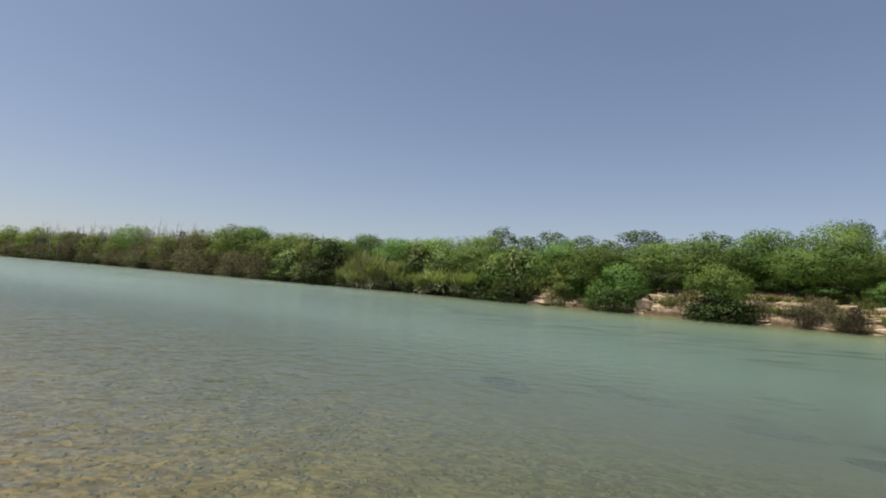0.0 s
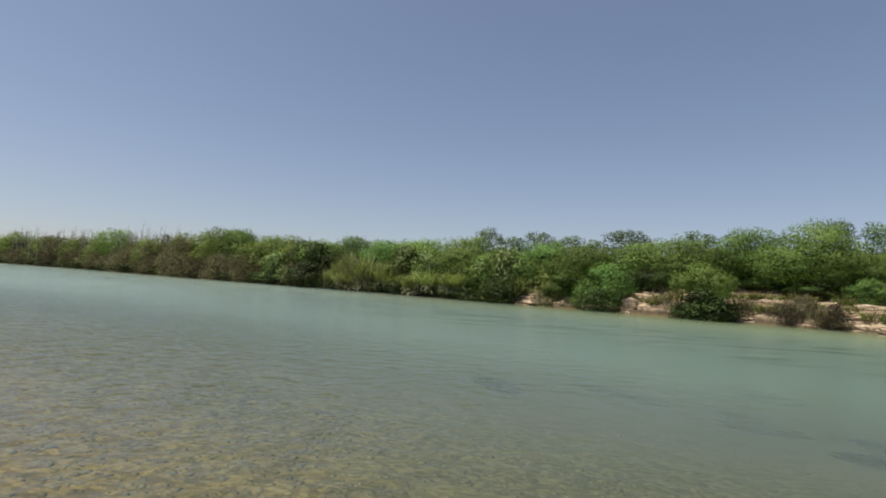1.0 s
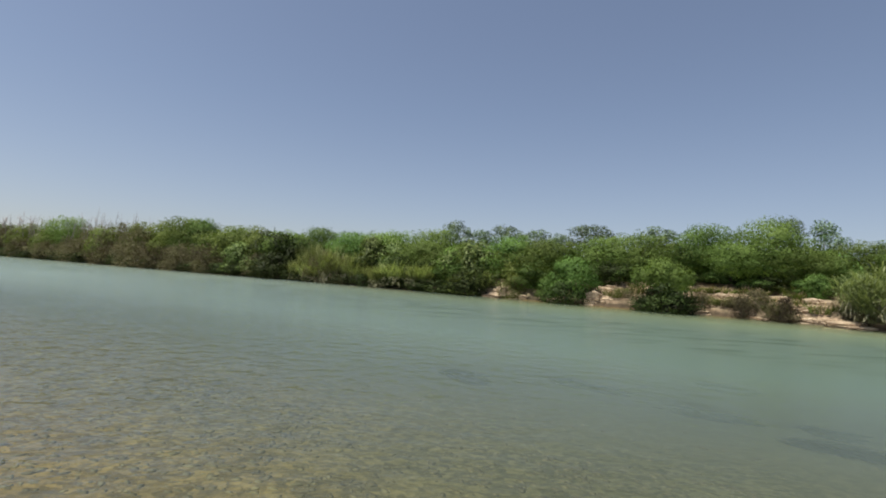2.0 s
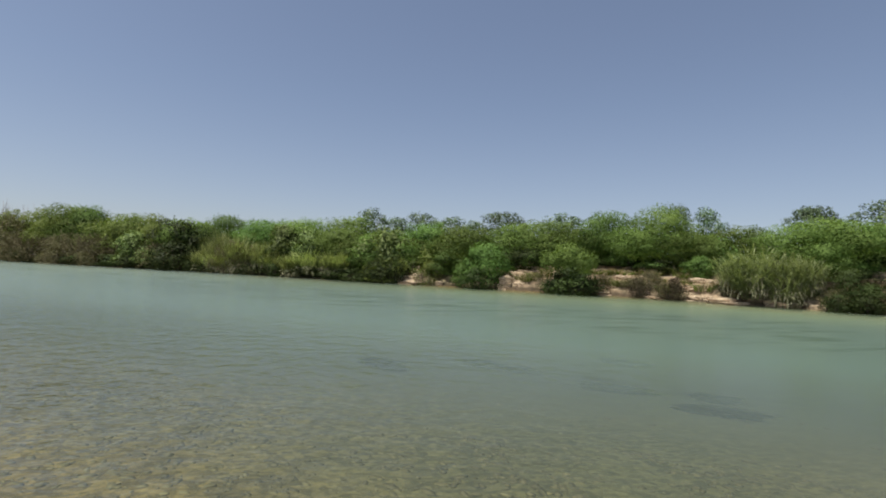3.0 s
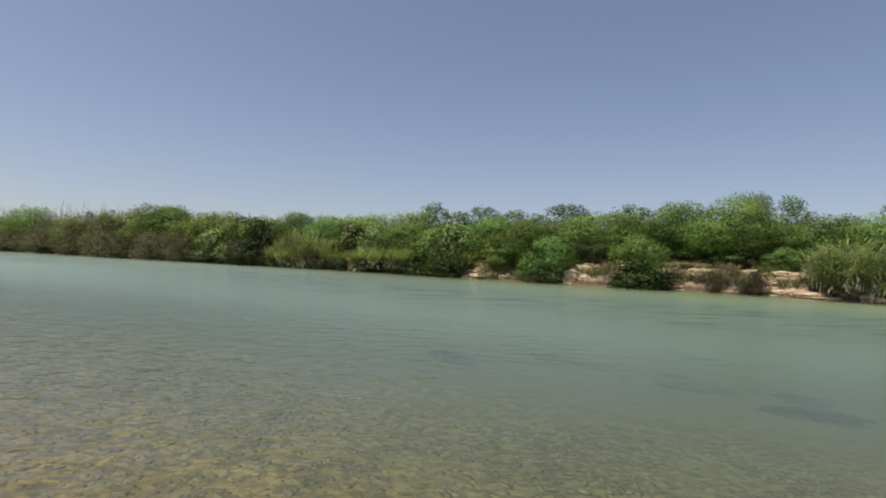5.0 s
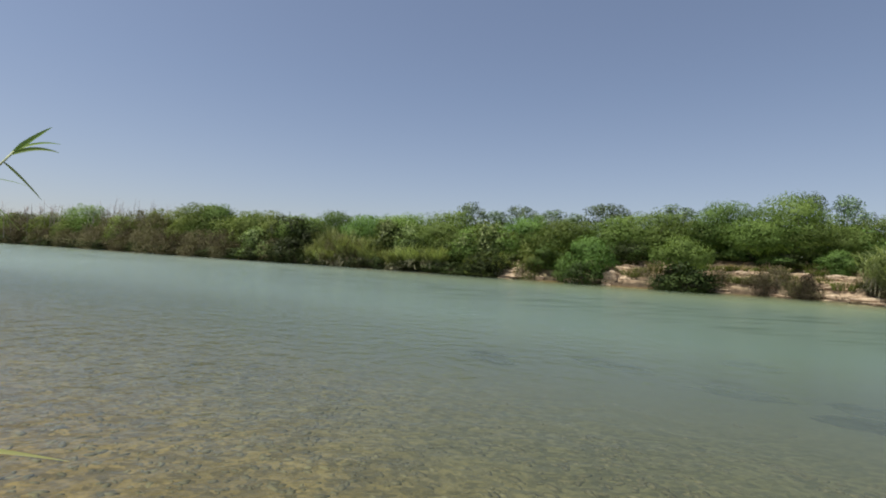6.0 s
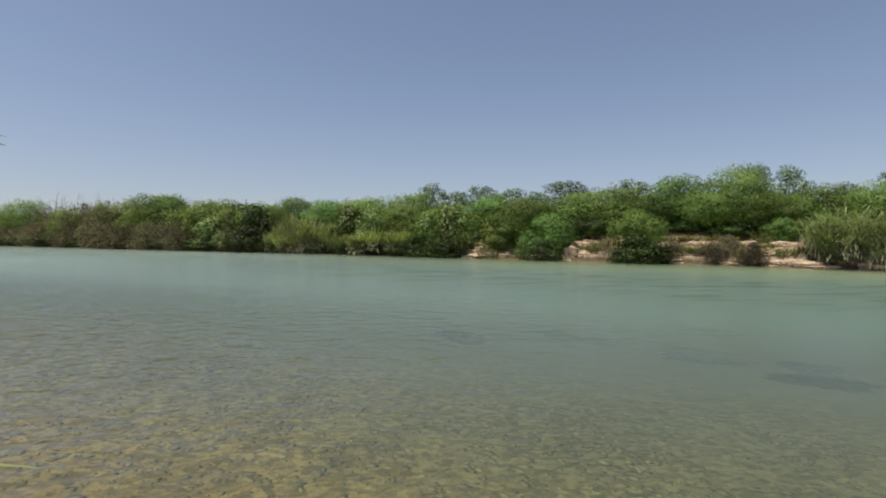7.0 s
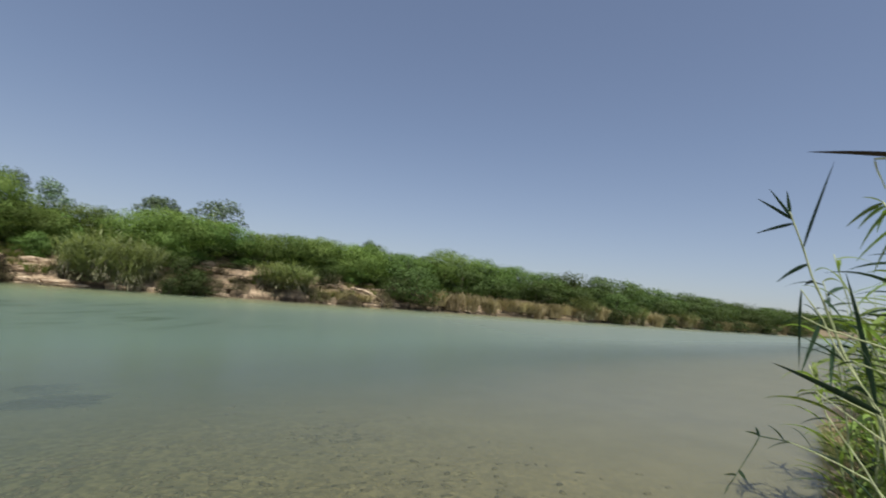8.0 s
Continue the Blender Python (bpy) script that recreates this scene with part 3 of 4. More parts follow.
# dark weed tint put into the water's colour, nearer than the weed itself
WEED_TINTS = ((1.27, 8.78, 0.36, 0.14), (1.35, 8.25, 0.22, 0.1), (3.15, 8.55, 0.34, 0.13), (3.5, 8.0, 0.22, 0.1), (4.68, 7.08, 0.36, 0.13), (5.9, 8.55, 0.28, 0.1), (5.45, 6.12, 0.3, 0.12), (5.2, 5.4, 0.42, 0.12))


def weed_tint(u, v):
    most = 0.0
    for x, y, long, wide in WEED_TINTS:
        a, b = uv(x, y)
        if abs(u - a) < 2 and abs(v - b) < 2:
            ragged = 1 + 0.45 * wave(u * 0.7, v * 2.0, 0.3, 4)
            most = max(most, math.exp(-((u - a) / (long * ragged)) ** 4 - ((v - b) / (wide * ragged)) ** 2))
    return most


def river_water():
    us = [-420, -300, -220, -160] + list(np.arange(-130, -10, 1.3)) + list(np.arange(-10, 8, 0.13)) + list(np.arange(8, 130, 1.3)) + [160, 220, 300, 420]
    ks = np.concatenate((np.linspace(0, 0.14, 14), np.linspace(0.145, 0.34, 50), np.linspace(0.36, 0.9, 17), np.linspace(0.91, 1.0, 14)))
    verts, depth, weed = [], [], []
    for u in us:
        near, bank = np.interp(u, NEAR_U, NEAR_V) - 0.8, np.interp(u, BANK_U, BANK_V) + 1.0
        for k in ks:
            v = near + (bank - near) * k
            p = ALONG * u + ACROSS * v
            verts.append((p[0], p[1], 0.0))
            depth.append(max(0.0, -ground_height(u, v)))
            weed.append(weed_tint(u, v))
    rows = len(ks)
    faces = [(i * rows + j, (i + 1) * rows + j, (i + 1) * rows + j + 1, i * rows + j + 1) for i in range(len(us) - 1) for j in range(rows - 1)]
    me = mesh_of("water", verts, faces, WATER, True)
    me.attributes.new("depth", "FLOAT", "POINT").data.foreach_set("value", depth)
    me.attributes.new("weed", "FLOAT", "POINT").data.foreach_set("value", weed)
    return tagged(new("water", me), "milky green river with clear rippled shallows", "water", kind="structure")


ground = river_ground()
water = river_water()


# ---- far bank: kinds of plants ----
def mesquite(seed):
    return woody("mesquite_tree", seed, 5.0, 4.0, 0.75 if seed % 2 else 0.1, 30, 0.9, 10600, (0.185, 0.062), SHRUB_LEAF if seed % 3 == 0 else MESQUITE, girth=0.08, stems=7, slim=True)


def thicket_mesquite(seed):
    return woody("mesquite_tree", seed, 5.0, 4.0, -0.2, 24, 0.95, 2500, (0.28, 0.12), MESQUITE if seed % 3 == 0 else SHRUB_LEAF, girth=0.08, stems=5, slim=True)


def dark_mesquite(seed):
    return woody("mesquite_tree", seed, 5.0, 4.0, -0.1, 26, 0.9, 3100, (0.265, 0.106), DEEP_LEAF, girth=0.08, stems=6, slim=True)


def olive_bush(seed):
    return woody("willow_bush", seed, 4.0, 3.0, -0.3, 26, 0.68, 4200, (0.21, 0.075), OLIVE_LEAF, girth=0.05, stems=6, wild=0.5, slim=True)


def shade_dark_bush(seed):
    return woody("riverside_bush", seed, 3.4, 2.4, -0.35, 20, 0.6, 3000, (0.17, 0.09), SHADE_DARK_LEAF, girth=0.05, stems=6, slim=True)


def shrub(seed):
    return woody("leafy_shrub", seed, 3.2, 2.4, -0.3, 24, 0.55, 5800, (0.157, 0.064), SHRUB_LEAF, girth=0.045, stems=6, slim=True)


def overhanging_shrub(seed):
    return woody("leafy_shrub", seed, 3.2, 2.4, 0.95, 22, 0.55, 6000, (0.15, 0.06), MESQUITE, girth=0.045, stems=8, slim=True)


def broad_bush(seed):
    return woody("broadleaf_bush", seed, 3.0, 2.8, -0.2, 30, 0.46, 3600, (0.19, 0.11), BROADLEAF, girth=0.04, stems=7)


def tree_tobacco(seed):
    return woody("open_crowned_tree", seed, 3.2, 5.0, 2.2, 26, 0.42, 2400, (0.17, 0.085), OPEN_LEAF, girth=0.05, stems=18)


def scrub(seed):
    return woody("dry_scrub", seed, 4.0, 2.4, -0.3, 28, 0.55, 2600, (0.27, 0.054), SCRUB_LEAF, bark=DEAD_WOOD, girth=0.035, stems=9, wild=0.6, flat=False, slim=True)


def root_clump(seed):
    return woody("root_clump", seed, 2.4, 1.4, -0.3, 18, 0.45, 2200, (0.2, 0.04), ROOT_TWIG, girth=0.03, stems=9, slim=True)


def reed_clump(seed):
    return arching_reeds(seed, GREEN_REED, 95, 1.7)


def strips(name, base, around, length, lift, fall, width, mat):
    """Long leaves that leave their stems, rise a little and hang over."""
    way = np.stack((np.cos(around), np.sin(around), np.zeros(len(base))), 1)
    side = np.stack((-np.sin(around), np.cos(around), np.zeros(len(base))), 1)
    rows, ks = [], (0.0, 0.3, 0.6, 0.85, 1.0)
    for k in ks:
        p = base + way * (length * 0.85 * k)[:, None] + np.array([0, 0, 1.0]) * (length * (lift * k - fall * k ** 2.2))[:, None]
        w = (width * min(1.0, 0.5 + 2 * k) * (1 - k ** 2) * 0.5 + 0.002)[:, None]
        rows += [p - side * w, p + side * w]
    v = np.stack(rows, 1).reshape(-1, 3)
    idx = np.arange(len(base))[:, None] * 10
    f = np.concatenate([idx + [[2 * i, 2 * i + 1, 2 * i + 3, 2 * i + 2]] for i in range(4)], 1).reshape(-1, 4)
    return mesh_of(name, v.tolist(), f.tolist(), mat)


def arching_reeds(seed, mat=REED_LEAF, dead=80, stiff=1.0):
    """Tall leafy reeds that arch outwards, with bleached leaves about their feet."""
    rng = np.random.default_rng(seed)
    root = new("reed_clump")
    n, each = 70, 12
    a = rng.uniform(0, math.tau, n)
    r = np.sqrt(rng.uniform(0, 1, n))
    foot = np.stack((np.cos(a) * r * 0.7, np.sin(a) * r * 0.7, np.zeros(n) - 0.1), 1)
    tip = foot + np.stack((np.cos(a) * r * 0.75, np.sin(a) * r * 0.75, 2.45 * (1 - 0.3 * r * r) * rng.uniform(0.75, 1.0, n)), 1)
    verts, faces = [], []
    for p, q in zip(foot, tip):
        tube(verts, faces, [p, p * 0.55 + q * 0.45 - [0, 0, -0.12], q], [0.014, 0.011, 0.005], 4)
    tagged(part("stalk_growth", mesh_of("stalk_growth", verts, faces, mat), root), kind="stuff")
    k = np.tile(np.linspace(0.3, 1.0, each), n)
    i = np.repeat(np.arange(n), each)
    base = foot[i] * (1 - k)[:, None] + tip[i] * k[:, None] + [0, 0, 1] * (0.5 * k * (1 - k))[:, None]
    part("foliage", strips("foliage", base, a[i] + rng.normal(size=n * each) * 1.1, rng.uniform(0.4, 0.8, n * each), rng.uniform(0.4, 1.2, n * each) * stiff, rng.uniform(0.2, 0.75, n * each) / stiff ** 2, rng.uniform(0.03, 0.052, n * each), mat), root)
    m = dead
    a = rng.uniform(0, math.tau, m)
    base = np.stack((np.cos(a) * 0.75, np.sin(a) * 0.75, rng.uniform(0.25, 1.0, m)), 1) * [[1.0, 1.0, 1.0]]
    part("dry_growth", strips("dry_growth", base, a + rng.normal(size=m) * 0.5, rng.uniform(0.4, 0.8, m), rng.uniform(0.0, 0.4, m), rng.uniform(0.5, 1.1, m), rng.uniform(0.035, 0.065, m), PALE_REED), root, "bleached hanging leaves")
    root["wide"], root["tall"] = 2.6, 2.5
    return root


def ledge_rock(seed):
    """A crumbling ledge of caliche: uneven thin beds, broken edges and a worn top that falls away behind."""
    r = random.Random(seed)
    n = 18
    edge = [1.0 + 0.28 * noise.fractal((math.cos(math.tau * i / n) * 1.4 + seed * 5.1, math.sin(math.tau * i / n) * 1.4, 0.3), 0.8, 2.0, 4) + r.uniform(-0.09, 0.09) for i in range(n)]
    bm = bmesh.new()
    rings = []
    beds = [(0.0, 1.05)]
    z = 0.0
    while z < 0.42:
        z += r.uniform(0.05, 0.13)
        k = r.uniform(0.84, 1.06) * (1 - 0.25 * z)
        beds += [(z, k), (z + r.uniform(0.015, 0.04), k * r.uniform(0.82, 0.94))]
    beds.append((z + 0.07, 0.45))
    for z, k in beds:
        ring = []
        for i in range(n):
            a = math.tau * i / n
            reach = edge[i] * k * r.uniform(0.92, 1.06)
            fall = -0.18 * z * math.sin(a) + r.uniform(-0.02, 0.02)
            ring.append(bm.verts.new((math.cos(a) * reach, math.sin(a) * reach * 0.62, z + fall)))
        rings.append(ring)
    for a, b in zip(rings[:-1], rings[1:]):
        for i in range(n):
            bm.faces.new((a[i], a[(i + 1) % n], b[(i + 1) % n], b[i]))
    top = bm.verts.new((0, 0.05, beds[-1][0] + 0.01))
    for i in range(n):
        bm.faces.new((rings[-1][i], rings[-1][(i + 1) % n], top))
    bm.faces.new(rings[0][::-1])
    me = bpy.data.meshes.new("ledge_rock")
    bm.to_mesh(me)
    bm.free()
    me.materials.append(LEDGE)
    ob = new("ledge_rock", me)
    ob["wide"], ob["tall"] = 2.0, 0.5
    return ob


def grass_tuft(seed):
    return tussock("grass_tuft", seed, 1.6, 1.0, 140, 0.8, 0.05, 0.4, OLIVE_LEAF, 60, STRAW)


def dry_clump(seed):
    return tussock("dry_grass_clump", seed, 2.2, 1.7, 280, 0.55, 0.065, 0.35, DRY_GRASS)


def bare_stems(seed):
    """Leafless stems that stand over the bushes."""
    rng = np.random.default_rng(seed)
    root = new("dead_stems")
    verts, faces = [], []
    for i in range(16):
        x, y = rng.normal(size=2) * 0.7
        h = rng.uniform(0.6, 1.0) * 5.0
        lean = rng.normal(size=2) * 0.2
        path = [(x + lean[0] * k ** 2, y + lean[1] * k ** 2, h * k - 0.2) for k in (0, 0.3, 0.6, 0.85, 1.0)]
        tube(verts, faces, path, [0.022, 0.019, 0.015, 0.011, 0.005], 5)
        for k in (0.55, 0.72, 0.86):
            a = rng.uniform(0, math.tau)
            p = (x + lean[0] * k ** 2, y + lean[1] * k ** 2, h * k - 0.2)
            q = (p[0] + math.cos(a) * 0.35, p[1] + math.sin(a) * 0.35, p[2] + 0.5)
            tube(verts, faces, [p, q], [0.011, 0.004], 4)
    tagged(part("deadwood", mesh_of("deadwood", verts, faces, DEAD_WOOD, True), root), kind="stuff")
    root["wide"], root["tall"] = 1.6, 4.8
    return root


def grown(base, m):
    """Places a first plant itself, and copies of it after that."""
    if base.get("used"):
        ob = base.copy()
        scene.collection.objects.link(ob)
        for piece in base.children:
            twin = piece.copy()
            scene.collection.objects.link(twin)
            twin.parent = ob
    else:
        base["used"] = True
        ob = base
    ob.matrix_basis = m
    return ob


def plant(prototypes, rows, label, category, group, seed):
    """Sets plants out at (x, y, width, top): each grown to its width and to its top's height over the water."""
    rng = random.Random(seed)
    for k, (x, y, width, top) in enumerate(rows):
        base = prototypes[k] if k < len(prototypes) else rng.choice(prototypes)
        z = ground_at(x, y)
        tall = max(top - z, 0.5)
        s = width / base["wide"] * 1.2
        m = Matrix.LocRotScale((x, y, max(z, -0.05)), Euler((0, 0, rng.uniform(0, math.tau))), (s, s, tall / base["tall"]))
        tagged(grown(base, m), label, category, group)


# ---- far bank: where they grow ----
SCRUB = [
    (-76.5, 89.6, 4.5, 2.9), (-65.9, 83.3, 4.4, 2.7), (-58.5, 79.0, 3.9, 2.5), (-51.9, 75.2, 3.8, 2.6), (-46.5, 72.0, 3.7, 2.4),
    (-40.6, 68.1, 3.9, 2.9), (-35.5, 64.7, 3.8, 2.8), (-30.9, 61.6, 3.7, 2.8), (-27.0, 59.1, 3.6, 2.6), (-23.4, 56.7, 3.5, 2.8),
    (-20.2, 55.0, 3.4, 2.8), (-57.9, 80.4, 5.1, 4.4), (-39.9, 69.3, 4.7, 4.6), (-34.2, 65.6, 3.9, 4.9), (-31.2, 63.4, 3.8, 4.4),
    (-23.5, 56.9, 2.4, 2.1), (-20.8, 55.4, 2.4, 2.1), (21.4, 28.7, 1.8, 1.7),
]
SCRUB_2 = [
    (-6.7, 46.9, 2.6, 2.7), (-5.0, 46.1, 2.4, 2.3), (32.3, 21.3, 1.4, 2.3), (36.9, 14.9, 1.6, 2.2), (35.9, 13.0, 1.4, 0.8),
]
OLIVE = [
    (-82.6, 95.3, 5.6, 5.4), (-71.9, 88.7, 5.4, 5.2), (-62.0, 82.2, 4.4, 4.5), (-53.6, 77.9, 4.3, 4.7), (-48.1, 74.3, 4.2, 4.1),
    (-36.1, 66.6, 4.5, 4.5), (-31.7, 64.9, 3.9, 5.2), (-25.9, 60.2, 3.7, 4.5), (-19.3, 56.4, 4.1, 4.3), (-14.9, 54.2, 2.9, 4.2),
    (-28.5, 64.3, 3.9, 5.5), (-18.8, 58.6, 3.7, 5.2), (-16.0, 58.1, 4.4, 5.2), (-9.3, 52.1, 3.2, 4.0), (9.7, 38.4, 3.1, 3.1),
    (8.6, 37.3, 1.9, 1.8),
]
MESQ = [
    (-46.2, 74.6, 5.3, 5.8), (-23.7, 60.9, 6.3, 5.8), (-23.0, 60.6, 5.2, 5.8), (-17.6, 58.8, 5.1, 5.1), (-11.7, 53.4, 5.0, 4.6),
    (-8.1, 53.2, 5.2, 5.2), (-4.4, 50.2, 5.2, 4.8), (-0.5, 49.0, 5.4, 5.0), (3.3, 46.7, 5.9, 5.3), (2.3, 44.3, 5.0, 4.1),
    (5.8, 41.0, 4.9, 3.8), (9.5, 41.8, 5.2, 4.8), (11.6, 39.2, 5.0, 4.6), (15.9, 38.7, 5.1, 5.0), (18.0, 37.4, 5.4, 5.3),
    (21.9, 34.9, 4.7, 6.0), (24.9, 32.5, 4.9, 6.4), (22.7, 33.0, 4.1, 4.8), (20.5, 35.8, 4.0, 4.8), (25.5, 30.7, 3.5, 4.6),
]
MESQ_2 = [
    (29.3, 29.9, 4.1, 5.0), (27.3, 30.4, 3.4, 4.5), (30.0, 25.7, 4.2, 5.1), (31.7, 23.2, 4.3, 5.2), (29.9, 23.7, 2.9, 3.9),
    (31.6, 24.7, 5.8, 5.4), (33.9, 22.4, 4.8, 5.1), (35.8, 20.4, 4.5, 4.7), (39.0, 19.7, 4.2, 5.0), (40.9, 17.7, 3.9, 5.1),
    (42.8, 15.7, 3.7, 5.0), (43.9, 14.5, 2.7, 5.2), (38.2, 16.5, 3.4, 3.7), (39.8, 14.9, 2.9, 3.6), (39.5, 17.8, 5.0, 4.9),
    (41.3, 14.5, 4.7, 4.7), (45.6, 11.6, 5.2, 4.7), (49.5, 8.6, 6.1, 5.6), (51.3, 5.3, 5.7, 5.2), (55.3, 2.0, 5.4, 5.0),
]
MESQ_3 = [
    (58.1, -1.0, 5.6, 4.8), (48.0, 6.5, 4.8, 4.1), (51.0, 3.2, 4.5, 3.7), (54.6, -0.5, 4.7, 3.6), (61.2, -4.3, 5.7, 5.1),
    (65.6, -8.1, 6.0, 5.1), (69.3, -12.1, 6.2, 5.2), (73.4, -16.5, 6.4, 4.8), (58.4, -4.8, 4.8, 3.5), (63.0, -9.8, 5.0, 3.3),
    (79.0, -21.7, 6.6, 4.8), (84.6, -27.3, 6.9, 4.5), (91.5, -33.9, 7.2, 4.4), (100.5, -41.9, 7.7, 4.4), (111.0, -51.4, 7.3, 4.5),
    (127.9, -65.0, 8.1, 4.8), (70.4, -17.3, 4.7, 3.2), (79.0, -25.6, 5.0, 2.9), (90.0, -35.1, 6.2, 2.9), (102.9, -46.7, 6.8, 2.8),
]
STICKS = [
    (-60.2, 82.6, 3.7, 6.5), (-46.9, 75.6, 1.1, 6.8), (-36.0, 67.7, 2.3, 7.0), (-30.7, 65.0, 1.6, 6.3), (-66.3, 86.5, 3.1, 6.3), (-53.0, 79.0, 2.6, 6.6), (-41.5, 71.5, 2.4, 6.4),
    (-56.5, 81.0, 3.0, 6.4), (-50.0, 77.5, 2.6, 6.2), (-33.2, 66.5, 1.8, 6.2), (-71.0, 90.0, 3.5, 6.4), (-77.0, 94.0, 3.5, 6.3),
]
LEAFY = [
    (-16.2, 52.9, 2.9, 3.2), (-14.0, 51.6, 2.5, 1.7), (-2.3, 46.5, 3.1, 4.2), (-0.4, 45.7, 2.7, 4.0), (5.6, 39.6, 3.9, 3.9),
]
# some are truly dark bushes, others stand in for shaded pockets
DARKSH = [
    (-11.7, 49.9, 4.0, 2.5), (-9.1, 48.3, 1.8, 1.2), (0.6, 43.9, 3.5, 2.8), (3.4, 41.9, 3.0, 2.4), (-12.4, 52.0, 4.8, 4.5), (-10.2, 51.4, 4.0, 3.8), (5.5, 38.3, 2.7, 1.8),
    (3.1, 40.2, 2.8, 1.0), (11.6, 34.3, 2.5, 1.5), (15.3, 36.0, 3.7, 3.0), (16.7, 30.55, 3.2, 1.75), (16.0, 31.3, 1.9, 1.1),
    (17.9, 30.2, 1.8, 1.0), (28.5, 20.5, 1.4, 0.9), (27.5, 21.3, 1.4, 0.9), (30.6, 22.4, 2.2, 2.4), (32.9, 20.6, 2.0, 2.3), (36.3, 15.2, 1.5, 2.4), (59.7, -9.1, 3.2, 1.6),
    (67.6, -16.8, 2.8, 1.4), (74.9, -23.6, 4.3, 1.7), (81.7, -29.6, 4.6, 1.6), (89.6, -36.7, 4.9, 1.5), (99.3, -45.2, 5.2, 1.4),
]
REED = [
    (-7.9, 48.3, 2.3, 3.2), (-6.0, 46.9, 2.6, 2.8), (-4.1, 45.8, 2.1, 2.5), (-7.1, 47.4, 2.5, 1.5), (-1.4, 43.8, 2.1, 1.6),
    (0.1, 43.0, 2.6, 2.1), (1.8, 41.9, 2.2, 2.0),
]
TALL_REED = [
    (24.9, 25.5, 2.2, 3.2), (25.8, 24.6, 2.8, 3.6), (26.8, 23.7, 2.2, 3.4), (27.5, 23.0, 1.7, 3.0), (25.0, 24.5, 2.0, 2.2),
    (26.3, 23.3, 1.9, 2.4), (32.9, 17.7, 2.1, 2.8), (33.6, 16.8, 2.4, 2.9), (34.4, 16.2, 1.8, 2.3), (33.1, 16.9, 2.2, 1.8),
    (56.6, -5.6, 2.9, 2.8), (63.7, -12.5, 2.2, 2.4), (71.4, -20.1, 2.3, 2.4),
]
TUFTT = [
    (5.3, 48.7, 3.1, 6.5), (7.5, 47.4, 2.6, 5.7), (9.8, 46.0, 3.1, 6.1), (11.7, 43.7, 3.0, 5.7), (13.6, 42.5, 2.5, 5.4),
    (15.7, 41.2, 3.7, 6.2), (20.1, 38.5, 3.8, 6.1), (28.4, 32.1, 2.4, 6.6), (27.7, 34.1, 1.7, 6.9), (30.7, 29.9, 1.9, 5.3),
    (33.1, 27.5, 2.4, 6.5), (33.1, 27.5, 2.6, 6.6), (35.9, 24.6, 3.6, 7.0), (45.8, 15.2, 1.1, 5.8), (67.5, -8.3, 2.5, 5.5),
    (45.9, 15.0, 2.1, 5.5),
]
ROOTS = [(20.45, 28.55, 1.25, 1.35), (22.05, 27.4, 1.25, 1.4), (29.9, 20.6, 1.7, 1.0), (24.6, 25.1, 1.3, 1.0), (31.3, 19.1, 1.4, 0.8), (30.1, 21.5, 1.6, 1.7), (31.3, 20.7, 1.3, 1.6)]
SHRUB = [
    (12.2, 35.0, 3.1, 3.1), (10.8, 35.7, 1.7, 1.7),
]
TUFT = [
    (14.7, 33.5, 1.6, 1.4), (16.1, 33.1, 1.2, 1.8), (21.0, 31.8, 2.4, 2.0), (22.6, 31.0, 1.9, 2.1), (24.9, 29.9, 2.2, 2.5),
    (19.5, 31.2, 1.5, 1.5), (22.4, 29.3, 1.5, 1.3), (24.0, 28.2, 1.4, 1.4), (19.9, 30.3, 1.3, 1.3),
]
DRYGRASS = [
    (36.1, 14.1, 2.0, 1.4), (37.3, 12.7, 2.1, 1.2), (42.7, 8.0, 2.4, 2.3), (43.8, 6.8, 2.0, 2.3), (45.2, 5.5, 2.3, 2.4),
    (46.8, 3.9, 2.3, 2.2), (48.8, 1.9, 2.6, 2.1), (51.0, -0.3, 2.7, 2.1), (53.1, -2.3, 2.2, 2.0), (58.4, -7.4, 2.4, 2.4),
    (66.3, -15.1, 2.3, 2.3), (61.5, -10.3, 2.2, 1.8),
]

mesquites = [mesquite(k) for k in range(10, 16)]
dark_mesquites = [dark_mesquite(k) for k in range(24, 29)]
plant(dark_mesquites, MESQ_3, "deep green mesquite tree on the far bank", "tree", "mesquites on the far bank", 14)
plant(mesquites, MESQ + MESQ_2, "bright green feathery mesquite tree on the far bank", "tree", "mesquites on the far bank", 1)
BACK_ROW = []
for k in range(58):
    u = -150 + k * 5.3
    v = float(np.interp(u, BANK_U, BANK_V)) + 11 + (k * 37 % 7)
    p = ALONG * u + ACROSS * v
    BACK_ROW.append((p[0], p[1], 6.0, 4.3 + (k * 13 % 5) * 0.16))
thicket = [thicket_mesquite(k) for k in range(16, 21)]
plant(dark_mesquites, [r for r in BACK_ROW if r[0] > 44], "deep green mesquite tree in the thicket behind the bank", "tree", "mesquites behind the far bank", 15)
plant(thicket, [r for r in BACK_ROW if r[0] <= 44], "green mesquite tree in the thicket behind the bank", "tree", "mesquites behind the far bank", 2)
plant([olive_bush(k) for k in range(20, 24)], OLIVE, "olive-green willow bush on the far bank", "bush", "willow bushes", 3)
plant([scrub(k) for k in range(30, 34)], SCRUB + SCRUB_2, "brownish half-dry scrub at the water's edge", "bush", "dry scrub", 4)
plant([shade_dark_bush(k) for k in range(40, 44)], DARKSH, "dark green bush over the water's edge, shade in its colour", "bush", "dark bushes", 5)
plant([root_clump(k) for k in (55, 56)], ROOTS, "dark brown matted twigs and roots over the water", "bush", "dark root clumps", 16)
